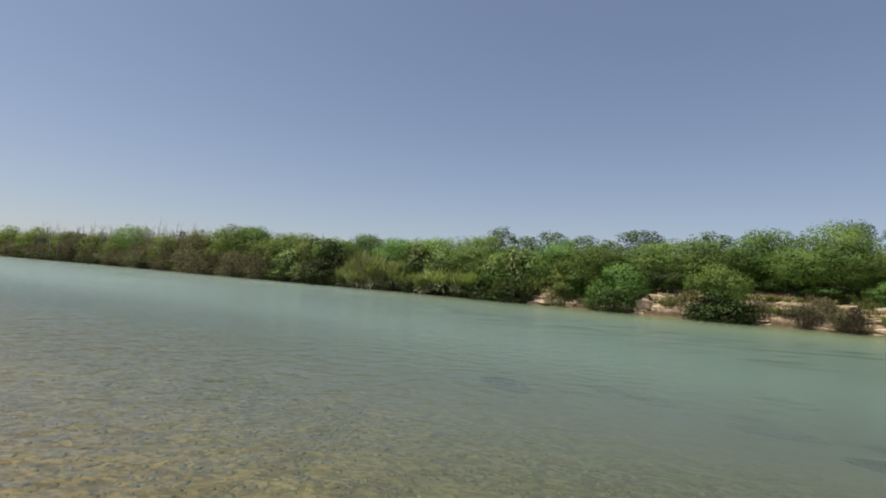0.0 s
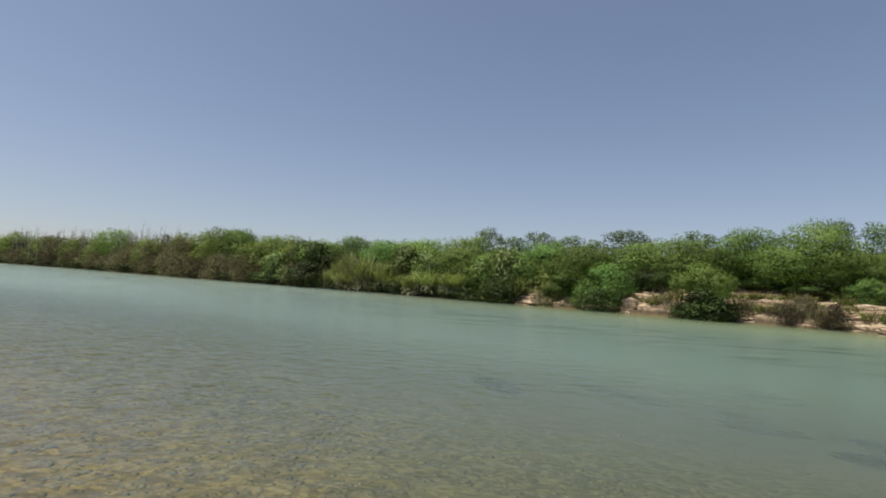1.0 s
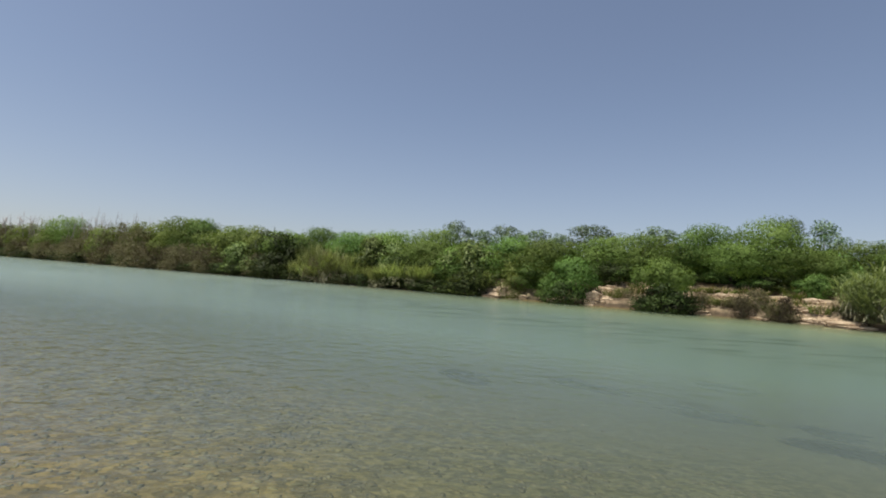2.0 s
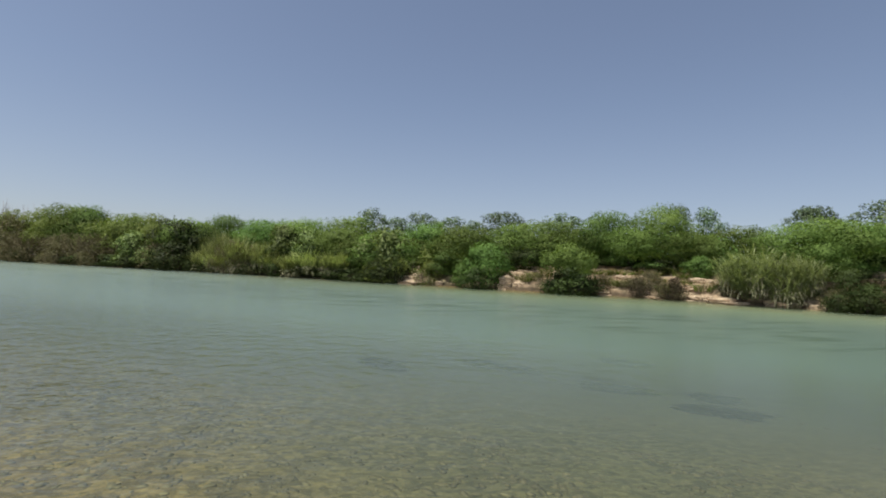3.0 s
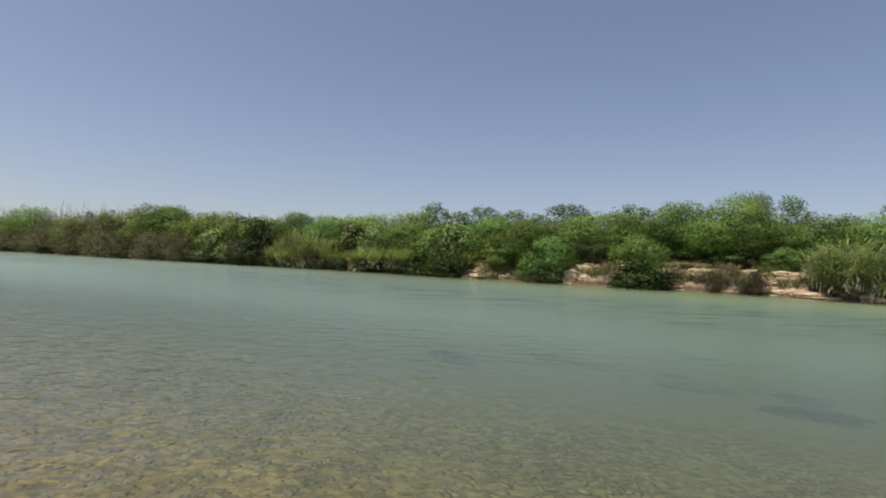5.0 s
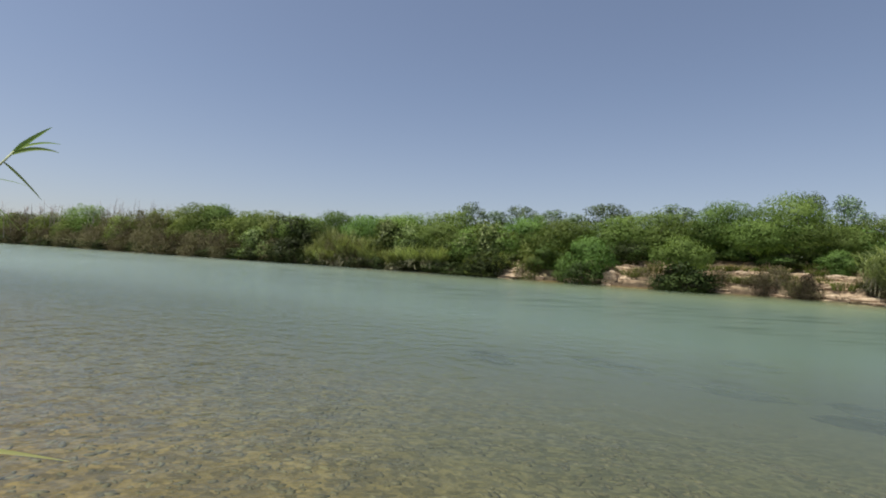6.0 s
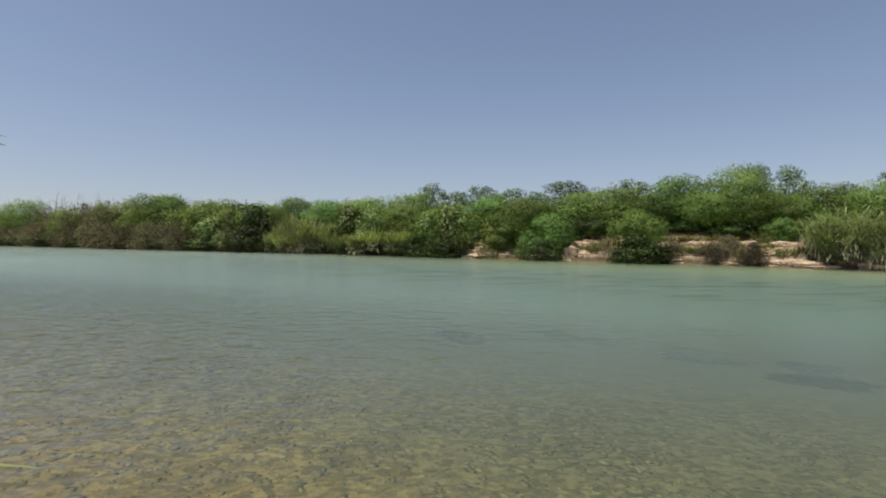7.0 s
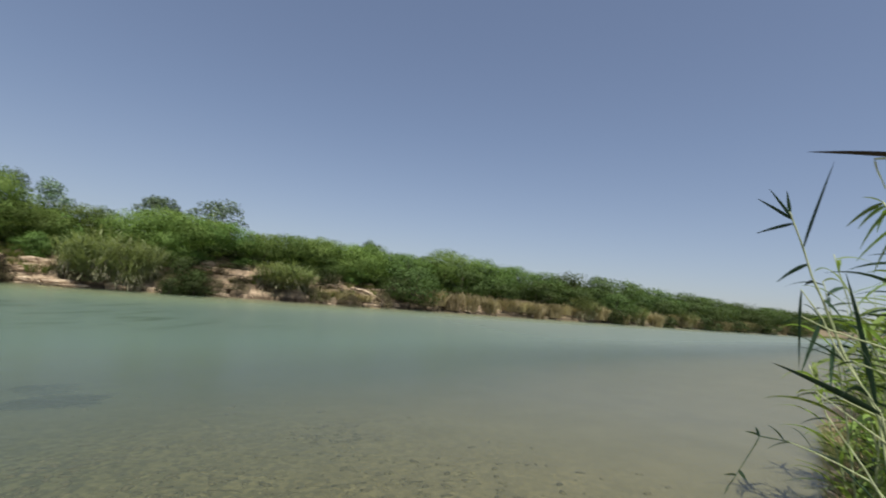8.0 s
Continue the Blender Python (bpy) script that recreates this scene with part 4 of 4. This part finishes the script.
plant([shrub(k) for k in (50, 51)], SHRUB, "round green shrub overhanging the eroded bank", "bush", "green shrubs", 6)
plant(dark_mesquites, [(41.3, 9.6, 4.2, 3.4), (40.1, 10.9, 2.7, 2.5), (29.2, 21.1, 2.0, 1.5), (28.6, 21.4, 2.4, 0.8), (29.5, 20.4, 1.3, 0.6), (28.6, 21.7, 1.8, 2.3)], "deep green mesquite bush low over the water", "tree", "mesquites on the far bank", 18)
plant([overhanging_shrub(58)], [(16.9, 31.2, 3.3, 3.3)], "bright green shrub hanging over a black shaded hollow", "bush", "green shrubs", 17)
plant([broad_bush(k) for k in range(60, 63)], LEAFY, "broad-leaved green bush beside the water", "bush", "broad-leaved bushes", 7)
plant([tree_tobacco(k) for k in range(70, 75)], TUFTT, "open-crowned grey-green tree above the thicket", "tree", "open-crowned trees", 8)
plant([reed_clump(k) for k in range(80, 84)], REED, "pale green reed clump at the water's edge", "reeds", "reed clumps", 9)
plant([arching_reeds(k) for k in range(84, 87)], TALL_REED, "tall arching olive reeds with bleached lower leaves", "reeds", "tall reeds on the far bank", 13)
plant([grass_tuft(k) for k in range(90, 93)], TUFT, "green and straw grass tuft on bare earth", "grass", "grass tufts", 10)
plant([dry_clump(k) for k in range(100, 103)], DRYGRASS, "tan dry grass clump at the waterline", "grass", "dry grass clumps", 11)
plant([bare_stems(k) for k in range(110, 113)], STICKS, "bare grey dead stems above the scrub", "stems", "dead stems", 12)

def fill_in(prototypes, step, first, last, back, spread, wide, top, label, category, group, seed, keep):
    """Undergrowth between the larger plants, all along the far bank where keep(u) allows it."""
    rng = random.Random(seed)
    rows, u = [], first
    while u < last:
        if rng.random() < keep(u):
            v = float(np.interp(u, BANK_U, BANK_V)) + back + rng.uniform(0, spread)
            p = ALONG * u + ACROSS * v
            rows.append((p[0], p[1], wide * rng.uniform(0.8, 1.3), top * rng.uniform(0.85, 1.12)))
        u += step * rng.uniform(0.75, 1.25)
    plant(prototypes, rows, label, category, group, seed)


dense = lambda u: 1.0
grown_over = lambda u: 1.0 if bareness(u) < 0.2 else 0.0
sandy = lambda u: 1.0 if bareness(u) > 0.5 else 0.0
fill_in(dark_mesquites, 3.6, 28, 180, 6.0, 2.5, 4.6, 4.3, "deep green mesquite in the thicket on the bank", "tree", "thicket trees", 32, dense)
fill_in(thicket, 3.4, -150, 28, 6.0, 2.5, 4.6, 4.3, "green mesquite in the thicket on the bank", "tree", "thicket trees", 21, dense)
fill_in([olive_bush(k) for k in (201, 202, 203)], 3.0, -118, -18, 3.2, 1.5, 3.6, 3.6, "olive-green bush among the thicket", "bush", "thicket bushes", 22, grown_over)
fill_in([shrub(k) for k in (204, 205, 206)], 3.0, -40, -12, 1.6, 1.6, 3.2, 2.6, "green shrub in front of the thicket", "bush", "undergrowth", 23, grown_over)
# coloured near black to give the band of shade beneath the crowns
fill_in([shade_dark_bush(k) for k in (207, 208)], 2.6, -14, 60, 4.1, 1.2, 3.0, 2.7, "bush coloured near black as the shade under the trees", "bush", "undergrowth", 24, dense)
fill_in([shrub(k) for k in (209, 210)], 2.6, -14, 40, 3.0, 1.8, 2.2, 2.9, "green shrub on the sandy rise", "bush", "shrubs on the sand", 25, sandy)
fill_in([grass_tuft(k) for k in (211, 212, 213)], 0.9, -14, 46, 0.7, 2.6, 1.3, 1.5, "green and straw grass tuft on the eroded bank", "grass", "grass on the sand", 26, sandy)
fill_in([scrub(k) for k in (214, 215)], 1.9, -14, 44, 0.2, 0.9, 1.7, 1.15, "low brown scrub at the foot of the bank", "bush", "low scrub", 27, lambda u: 0.75 * sandy(u))
# these bushes carry the shade along the waterline in their colour
fill_in([shade_dark_bush(k) for k in (216, 217)], 3.0, -44, -12, -0.15, 0.4, 2.0, 1.0, "low bush with waterline shade in its dark colour", "bush", "waterside bushes", 28, grown_over)
fill_in([reed_clump(k) for k in (223, 224)], 1.7, -37, -17.5, -0.05, 0.8, 1.9, 1.8, "low green reeds at the water's edge", "reeds", "low reeds", 31, lambda u: 0.75 * grown_over(u))
fill_in([scrub(k) for k in (220, 221, 222)], 2.4, -140, -42, 0.3, 1.2, 3.0, 2.3, "brown half-dry scrub along the water", "bush", "waterside scrub", 30, dense)
fill_in([shade_dark_bush(k) for k in (225, 226)], 3.3, -140, -44, -0.1, 0.5, 2.4, 1.25, "low bush with waterline shade in its dark colour", "bush", "waterside bushes", 33, lambda u: 0.8)
fill_in([dry_clump(k) for k in (218, 219)], 1.35, 37, 120, 0.3, 0.9, 2.1, 2.0, "tan dry grass at the water's edge", "grass", "waterside dry grass", 29, lambda u: 0.85 if u < 72 else 0.5)


rng = random.Random(77)
ledges = [ledge_rock(k) for k in range(7)]
for k in range(190):
    u = rng.choice((-17.0 + rng.uniform(-0.9, 0.9), rng.uniform(-13, 26), rng.uniform(-13, 26), rng.uniform(31, 44)))
    v = float(np.interp(u, BANK_U, BANK_V)) + 0.1 + 3.2 * rng.random() ** 1.4
    x, y = ALONG * u + ACROSS * v
    long = 0.28 + 0.75 * rng.random() ** 1.5
    z = ground_at(*(np.array((x, y)) - ACROSS * long * 0.6))
    m = Matrix.LocRotScale((x, y, max(z, -0.1) - 0.05), Euler((rng.uniform(-0.14, 0.14), rng.uniform(-0.14, 0.14), -0.66 + rng.uniform(-0.6, 0.6))), (long * 1.15, long * rng.uniform(0.7, 1.3), rng.uniform(0.35, 0.85)))
    tagged(grown(ledges[k % 7], m), "layered tan caliche ledge in the eroded bank", "rock", "ledges of the eroded bank")

x, y = ALONG * 22.4 + ACROSS * (float(np.interp(22.4, BANK_U, BANK_V)) + 1.3)
tagged(grown(ledges[3], Matrix.LocRotScale((x, y, 0.15), Euler((0.18, 0.3, -0.66)), (1.7, 1.1, 1.9))), "broad sloping slab of pale caliche in the bank", "rock", "ledges of the eroded bank")
for u, wide, tall in ((-16.8, 0.55, 1.7), (-16.0, 0.45, 1.1), (-10.1, 0.6, 1.9), (-9.2, 0.5, 1.2), (-15.2, 0.4, 0.8)):
    x, y = ALONG * u + ACROSS * (float(np.interp(u, BANK_U, BANK_V)) + 0.35)
    m = Matrix.LocRotScale((x, y, -0.1), Euler((0.1, 0, -0.66 + u * 0.9 % 0.5)), (wide, wide * 1.2, tall))
    tagged(grown(ledges[int(-u * 3) % 7], m), "upright broken face of cream caliche at the water", "rock", "cream bluffs in the bank")

# ---- water weed ----
def water_weed(seed, x, y, long, wide):
    """Weed that trails with the stream on the bed."""
    rng = np.random.default_rng(seed)
    n = int(420 * long)
    s, q = rng.normal(size=n) * long / 3.6, rng.normal(size=n) * wide / 3.4
    px, py = x + ALONG[0] * s + ACROSS[0] * q, y + ALONG[1] * s + ACROSS[1] * q
    pz = np.array([ground_at(a, c) + 0.02 for a, c in zip(px, py)]) + rng.uniform(0, 0.1, n)
    a = rng.normal(size=n) * 0.35
    way = np.outer(np.cos(a), (*ALONG, 0)) + np.outer(np.sin(a), (*ACROSS, 0))
    ob = new("water_weed", leaves("water_weed", np.stack((px, py, pz), 1), unit(way), rng.uniform(0.2, 0.5, n), 0.05, WEED, rng, 0.05))
    tagged(ob, "dark trailing weed on the river bed", "water weed", "water weed in the river", "stuff")


for k, (x, y, long, wide) in enumerate(WEED_BEDS):
    water_weed(300 + k, x, y, long, wide)

# ---- near bank: canes ----
def blade_mesh(name, base, tip, width, sag, mat, turn=0.0):
    """One cane leaf: a folded strip that narrows to its tip and hangs a little."""
    base, tip = Vector(base), Vector(tip)
    way = tip - base
    side = way.cross(Vector((0, 0, 1)))
    side = (side.normalized() if side.length > 1e-4 else Vector((1, 0, 0)))
    side = Matrix.Rotation(turn, 3, way.normalized()) @ side
    up = side.cross(way.normalized())
    verts, faces = [], []
    for i in range(9):
        k = i / 8
        p = base + way * k + Vector((0, 0, sag * 4 * k * (1 - k)))
        w = width * min(1.0, 0.35 + 3.0 * k) * (1 - k ** 2.2) * 0.5 + 0.0006
        verts += [p - side * w + up * w * 0.35, p, p + side * w + up * w * 0.35]
    for i in range(8):
        for j in (0, 1):
            a = i * 3 + j
            faces.append((a, a + 1, a + 4, a + 3))
    return mesh_of(name, verts, faces, mat, True)


def cane_on(path, girth, blades_at, label, mat, stem=CANE):
    """A cane along a path, with a leaf for each (place along the path, tip, width, sag, turn)."""
    root = new("river_cane")
    root.location = path[0]
    origin = Vector(path[0])
    verts, faces, fine = [], [], []
    for a, b in zip(path[:-1], path[1:]):
        fine += [Vector(a).lerp(Vector(b), k / 4) - origin for k in range(4)]
    fine.append(Vector(path[-1]) - origin)
    tube(verts, faces, fine, [girth * (1 - 0.6 * i / len(fine)) * (1.25 if i % 3 == 0 else 1.0) for i in range(len(fine))], 8)
    part("stem", mesh_of("stem", verts, faces, stem, True), root, "pale green jointed stem" if stem == CANE else "")
    for at, tip, width, sag, turn, *own in blades_at:
        i = min(int(at * (len(path) - 1)), len(path) - 2)
        p = Vector(path[i]).lerp(Vector(path[i + 1]), at * (len(path) - 1) - i)
        part("leaf", blade_mesh("leaf", p - origin, Vector(tip) - origin, width, sag, own[0] if own else mat, turn), root, own[1] if own else "")
    return tagged(root, label, "cane", "river canes on the near bank")


# the cane whose tip leans over the water upstream
cane_on([(-1.15, 0.5, 0.05), (-1.1, 0.85, 1.1), (-1.06, 1.2, 1.7), (-1.0, 1.36, 1.92)], 0.005,
        [(0.97, (-0.93, 1.37, 1.975), 0.013, 0.003, 1.45), (0.98, (-0.94, 1.42, 1.94), 0.007, 0.01, 0.9), (0.96, (-0.91, 1.37, 1.91), 0.011, 0.012, 1.3),
         (0.93, (-0.94, 1.36, 1.785), 0.006, 0.004, 0.9), (0.86, (-0.99, 1.38, 1.82), 0.006, 0.004, 0.3), (0.82, (-0.953, 1.31, 1.704), 0.005, 0.004, 0.4),
         (0.55, (-1.3, 1.25, 1.5), 0.018, 0.05, 0.1), (0.45, (-0.99, 0.62, 1.35), 0.018, 0.05, 0.2)],
        "slender green cane with its leafy tip over water", GREEN_CANE)
cane_on([(-1.2, 0.5, 0.05), (-1.12, 0.7, 0.7), (-0.94, 0.9, 1.34), (-1.03, 0.95, 1.55)], 0.006,
        [(0.67, (-0.798, 1.296, 1.146), 0.03, 0.006, 0.4), (0.8, (-1.35, 1.2, 1.4), 0.02, 0.05, 0.3), (0.9, (-1.25, 0.75, 1.7), 0.018, 0.03, 0.3), (0.98, (-1.2, 1.1, 1.75), 0.016, 0.03, 0.5)],
        "green cane with one pale leaf low over water", STRAW_GREEN)
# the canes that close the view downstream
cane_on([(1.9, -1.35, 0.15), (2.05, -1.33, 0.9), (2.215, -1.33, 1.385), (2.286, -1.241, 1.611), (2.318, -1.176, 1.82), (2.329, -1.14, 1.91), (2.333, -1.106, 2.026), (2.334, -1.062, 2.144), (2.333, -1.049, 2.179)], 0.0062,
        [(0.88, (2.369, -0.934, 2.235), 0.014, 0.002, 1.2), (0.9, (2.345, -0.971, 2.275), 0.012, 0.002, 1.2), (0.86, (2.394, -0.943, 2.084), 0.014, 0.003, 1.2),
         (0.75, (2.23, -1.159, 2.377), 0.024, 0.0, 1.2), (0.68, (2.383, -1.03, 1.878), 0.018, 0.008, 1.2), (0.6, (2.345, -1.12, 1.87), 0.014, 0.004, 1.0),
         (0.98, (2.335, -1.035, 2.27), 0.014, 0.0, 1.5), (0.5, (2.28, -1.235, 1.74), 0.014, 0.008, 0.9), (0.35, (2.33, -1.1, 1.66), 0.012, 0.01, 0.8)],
        "tall green cane, narrow leaves in their shaded colour", SHADED_CANE)
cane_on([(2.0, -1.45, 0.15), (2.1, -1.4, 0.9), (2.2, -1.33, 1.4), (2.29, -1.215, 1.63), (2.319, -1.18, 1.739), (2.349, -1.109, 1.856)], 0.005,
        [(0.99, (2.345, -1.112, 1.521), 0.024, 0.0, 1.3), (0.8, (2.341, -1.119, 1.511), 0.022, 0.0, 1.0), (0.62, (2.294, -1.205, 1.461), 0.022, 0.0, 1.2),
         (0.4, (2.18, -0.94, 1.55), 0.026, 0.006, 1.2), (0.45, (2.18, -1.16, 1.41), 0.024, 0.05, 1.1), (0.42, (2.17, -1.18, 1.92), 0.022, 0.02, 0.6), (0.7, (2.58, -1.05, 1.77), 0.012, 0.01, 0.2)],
        "bent green cane, hanging leaves in their shaded colour", SHADED_CANE)
cane_on([(1.95, -1.6, 0.18), (1.95, -1.5, 1.0), (1.95, -1.37, 1.78), (1.98, -1.27, 2.04), (2.03, -1.215, 2.175)], 0.006,
        [(0.99, (2.112, -1.144, 2.089), 0.015, 0.01, 1.1), (0.97, (2.096, -1.175, 2.082), 0.014, 0.012, 1.1), (0.99, (2.073, -1.172, 2.196), 0.013, 0.006, 0.3), (0.95, (2.071, -1.223, 2.068), 0.014, 0.014, 0.4),
         (0.93, (2.101, -1.187, 2.007), 0.013, 0.02, 0.5), (0.88, (2.0, -1.32, 2.35), 0.02, 0.01, 0.8), (0.8, (2.05, -1.2, 1.9), 0.018, 0.03, 0.3), (0.84, (2.09, -1.17, 1.96), 0.013, 0.01, 0.6)],
        "green cane with a spray of leaves", GREEN_CANE)
cane_on([(1.75, -1.45, 0.18), (1.78, -1.38, 1.2), (1.82, -1.26, 2.1), (1.84, -1.22, 2.29)], 0.008,
        [(0.99, (1.98, -0.94, 2.33), 0.02, 0.004, 0.75), (0.7, (2.0, -1.3, 1.7), 0.02, 0.03, 0.3, SHADED_CANE, "green leaf")],
        "dying cane with a brown leaf held level", DEAD_CANE)
# a bleached leaf curls down from the level one
cane_on([(1.86, -1.19, 2.29), (1.903, -1.112, 2.292), (1.905, -1.122, 2.255), (1.909, -1.152, 2.192)], 0.004,
        [(0.4, (1.906, -1.125, 2.24), 0.006, 0.0, 0.8)], "thin bleached leaf curled over a brown one", BLEACHED, BLEACHED)
cane_on([(2.5, -1.75, 0.2), (2.5, -1.6, 0.9), (2.58, -1.38, 1.13), (2.664, -1.228, 1.163), (2.708, -1.126, 1.162), (2.707, -1.087, 1.083), (2.704, -1.04, 0.993), (2.699, -0.996, 0.915)], 0.0038,
        [(0.57, (2.733, -1.068, 1.169), 0.014, 0.004, 0.9), (0.58, (2.698, -1.1, 1.205), 0.012, 0.004, 0.9), (0.86, (2.682, -1.068, 0.953), 0.016, 0.0, 1.2), (0.9, (2.71, -0.975, 0.96), 0.014, 0.0, 1.0),
         (0.99, (2.69, -0.975, 0.87), 0.014, 0.0, 1.2), (0.45, (2.69, -1.15, 1.22), 0.01, 0.01, 0.8)],
        "thin cane bent low over the water", SHADED_CANE, SHADED_CANE)


# bleached stems that lean out between the leafy canes
for stem_path in ([(1.6, -1.8, 0.2), (1.9, -1.45, 1.5), (2.035, -1.24, 1.652), (2.111, -1.103, 1.696), (2.151, -1.022, 1.739)], [(1.7, -1.75, 0.2), (1.95, -1.33, 1.5), (2.031, -1.239, 1.564), (2.077, -1.162, 1.593)],
                  [(1.85, -1.4, 0.2), (1.98, -1.24, 1.1), (2.021, -1.175, 1.235), (2.096, -1.09, 1.389)], [(1.95, -1.9, 0.2), (2.24, -1.43, 1.35), (2.35, -1.26, 1.43)],
                  [(2.2, -1.7, 0.2), (2.38, -1.5, 1.0), (2.429, -1.431, 1.095), (2.48, -1.354, 1.129), (2.531, -1.27, 1.16), (2.574, -1.187, 1.181)],
                  [(1.8, -1.85, 0.2), (2.16, -1.36, 1.28), (2.3, -1.15, 1.45)]):
    tip = Vector(stem_path[-1])
    cane_on(stem_path, 0.0045, [(0.97, tip + Vector((0.03, 0.07, -0.05)), 0.012, 0.01, 0.6), (0.8, tip + Vector((0.08, -0.04, 0.05)), 0.012, 0.02, 0.9)], "pale bleached cane stem leaning over the shallows", SHADED_CANE)


def cane_kind(seed, tall):
    """A leafy cane to be set out in a thicket."""
    rng = random.Random(seed)
    lean = (rng.uniform(-0.3, 0.3), rng.uniform(-0.3, 0.3))
    path = [(lean[0] * k * k, lean[1] * k * k, tall * k) for k in (0, 0.25, 0.5, 0.75, 1.0)]
    leaf, a = [], rng.uniform(0, 6)
    for i in range(20):
        k = 0.1 + 0.88 * i / 19
        a += 2.6 + rng.uniform(-0.5, 0.5)
        reach = rng.uniform(0.28, 0.5)
        p = (lean[0] * k * k + math.cos(a) * reach, lean[1] * k * k + math.sin(a) * reach, tall * k + rng.uniform(-0.08, 0.26))
        leaf.append((k, p, rng.uniform(0.026, 0.044), rng.uniform(0.03, 0.09), rng.uniform(0.1, 0.7)))
    # one cane in five gets the shade-coloured leaf, for dark gaps in the thicket
    return cane_on(path, 0.009, leaf, "leafy yellow-green cane in a thicket", SHADED_CANE if seed == 403 else GREEN_CANE)


canes = [cane_kind(400 + k, 1.5 + 0.22 * k) for k in range(5)]
rng = random.Random(17)
count = 0
for k in range(84):
    a, r = radians(rng.uniform(120.0, 129)), rng.uniform(3.4, 8.5)
    x, y = r * math.sin(a), r * math.cos(a)
    if ground_at(x, y) < -0.06:
        continue
    m = Matrix.LocRotScale((x, y, ground_at(x, y) - 0.03), Euler((rng.uniform(-0.15, 0.15), rng.uniform(-0.15, 0.15), rng.uniform(0, 6.28))), Vector((1, 1, 1)) * rng.uniform(0.75, 1.05))
    tagged(grown(canes[count % 5], m), "leafy yellow-green cane in a thicket", "cane", "river canes on the near bank")
    count += 1
near_grass = [tussock("grass_tuft", 500 + k, 0.7, 0.75, 150, 0.9, 0.014, 0.5, GREEN_REED, 80, STRAW) for k in range(3)]
for k in range(26):
    u, w = rng.uniform(5.5, 10.0), rng.uniform(0.2, 0.9)
    v = float(np.interp(u, NEAR_U, NEAR_V)) - w
    x, y = (ALONG * u + ACROSS * v)
    m = Matrix.LocRotScale((x, y, ground_at(x, y)), Euler((0, 0, rng.uniform(0, 6.28))), Vector((1, 1, 1)) * rng.uniform(0.7, 1.2))
    tagged(grown(near_grass[k % 3], m), "olive and straw grass tuft on the near bank", "grass", "grass on the near bank")


# ---- stones of the river bed ----
def stone_mesh(seed):
    r = random.Random(seed)
    bm = bmesh.new()
    bmesh.ops.create_icosphere(bm, subdivisions=1, radius=1.0)
    for v in bm.verts:
        v.co *= r.uniform(0.75, 1.2)
        v.co.z *= 0.17
    me = bpy.data.meshes.new("stone")
    bm.to_mesh(me)
    bm.free()
    me.materials.append(STONE)
    me.polygons.foreach_set("use_smooth", [True] * len(me.polygons))
    return me


stones = [stone_mesh(k) for k in range(7)]
rng = random.Random(5)


def bed_place(low, high, first, last):
    u, v = rng.uniform(first, last), rng.uniform(low, high)
    v += float(np.interp(u, NEAR_U, NEAR_V))
    x, y = ALONG * u + ACROSS * v
    return x, y, ground_height(u, v)


for k in range(290):
    x, y, z = bed_place(1.4, 4.4, -6.0, 5.0)
    s = 0.02 + 0.03 * rng.random() ** 2
    ob = part("stone", stones[k % 7], ground)
    ob.matrix_basis = Matrix.LocRotScale((x, y, z - s * 0.06), Euler((rng.uniform(-0.2, 0.2), rng.uniform(-0.2, 0.2), -0.66 + rng.gauss(0, 0.6))), (s * rng.uniform(0.9, 2.2), s, s * rng.uniform(0.7, 1.2)))
verts, faces = [], []
shapes = [([v.co.copy() for v in me.vertices], [tuple(p.vertices) for p in me.polygons]) for me in stones]
for k in range(6500):
    x, y, z = bed_place(0.3, 5.5, -8.5, 4.0) if k % 4 else bed_place(0.1, 9.0, -16.0, 5.5)
    s = 0.014 + 0.032 * rng.random() ** 1.8
    turn = Matrix.LocRotScale((x, y, z - s * 0.06), Euler((0, 0, -0.66 + rng.gauss(0, 0.7))), (s * rng.uniform(0.8, 2.2), s, s))
    vs, fs = shapes[k % 7]
    n = len(verts)
    verts += [turn @ v for v in vs]
    faces += [tuple(n + i for i in f) for f in fs]
gravel = tagged(new("river_gravel", mesh_of("river_gravel", verts, faces, STONE, True)), "brown and tan river gravel under shallow water", "gravel", kind="stuff")
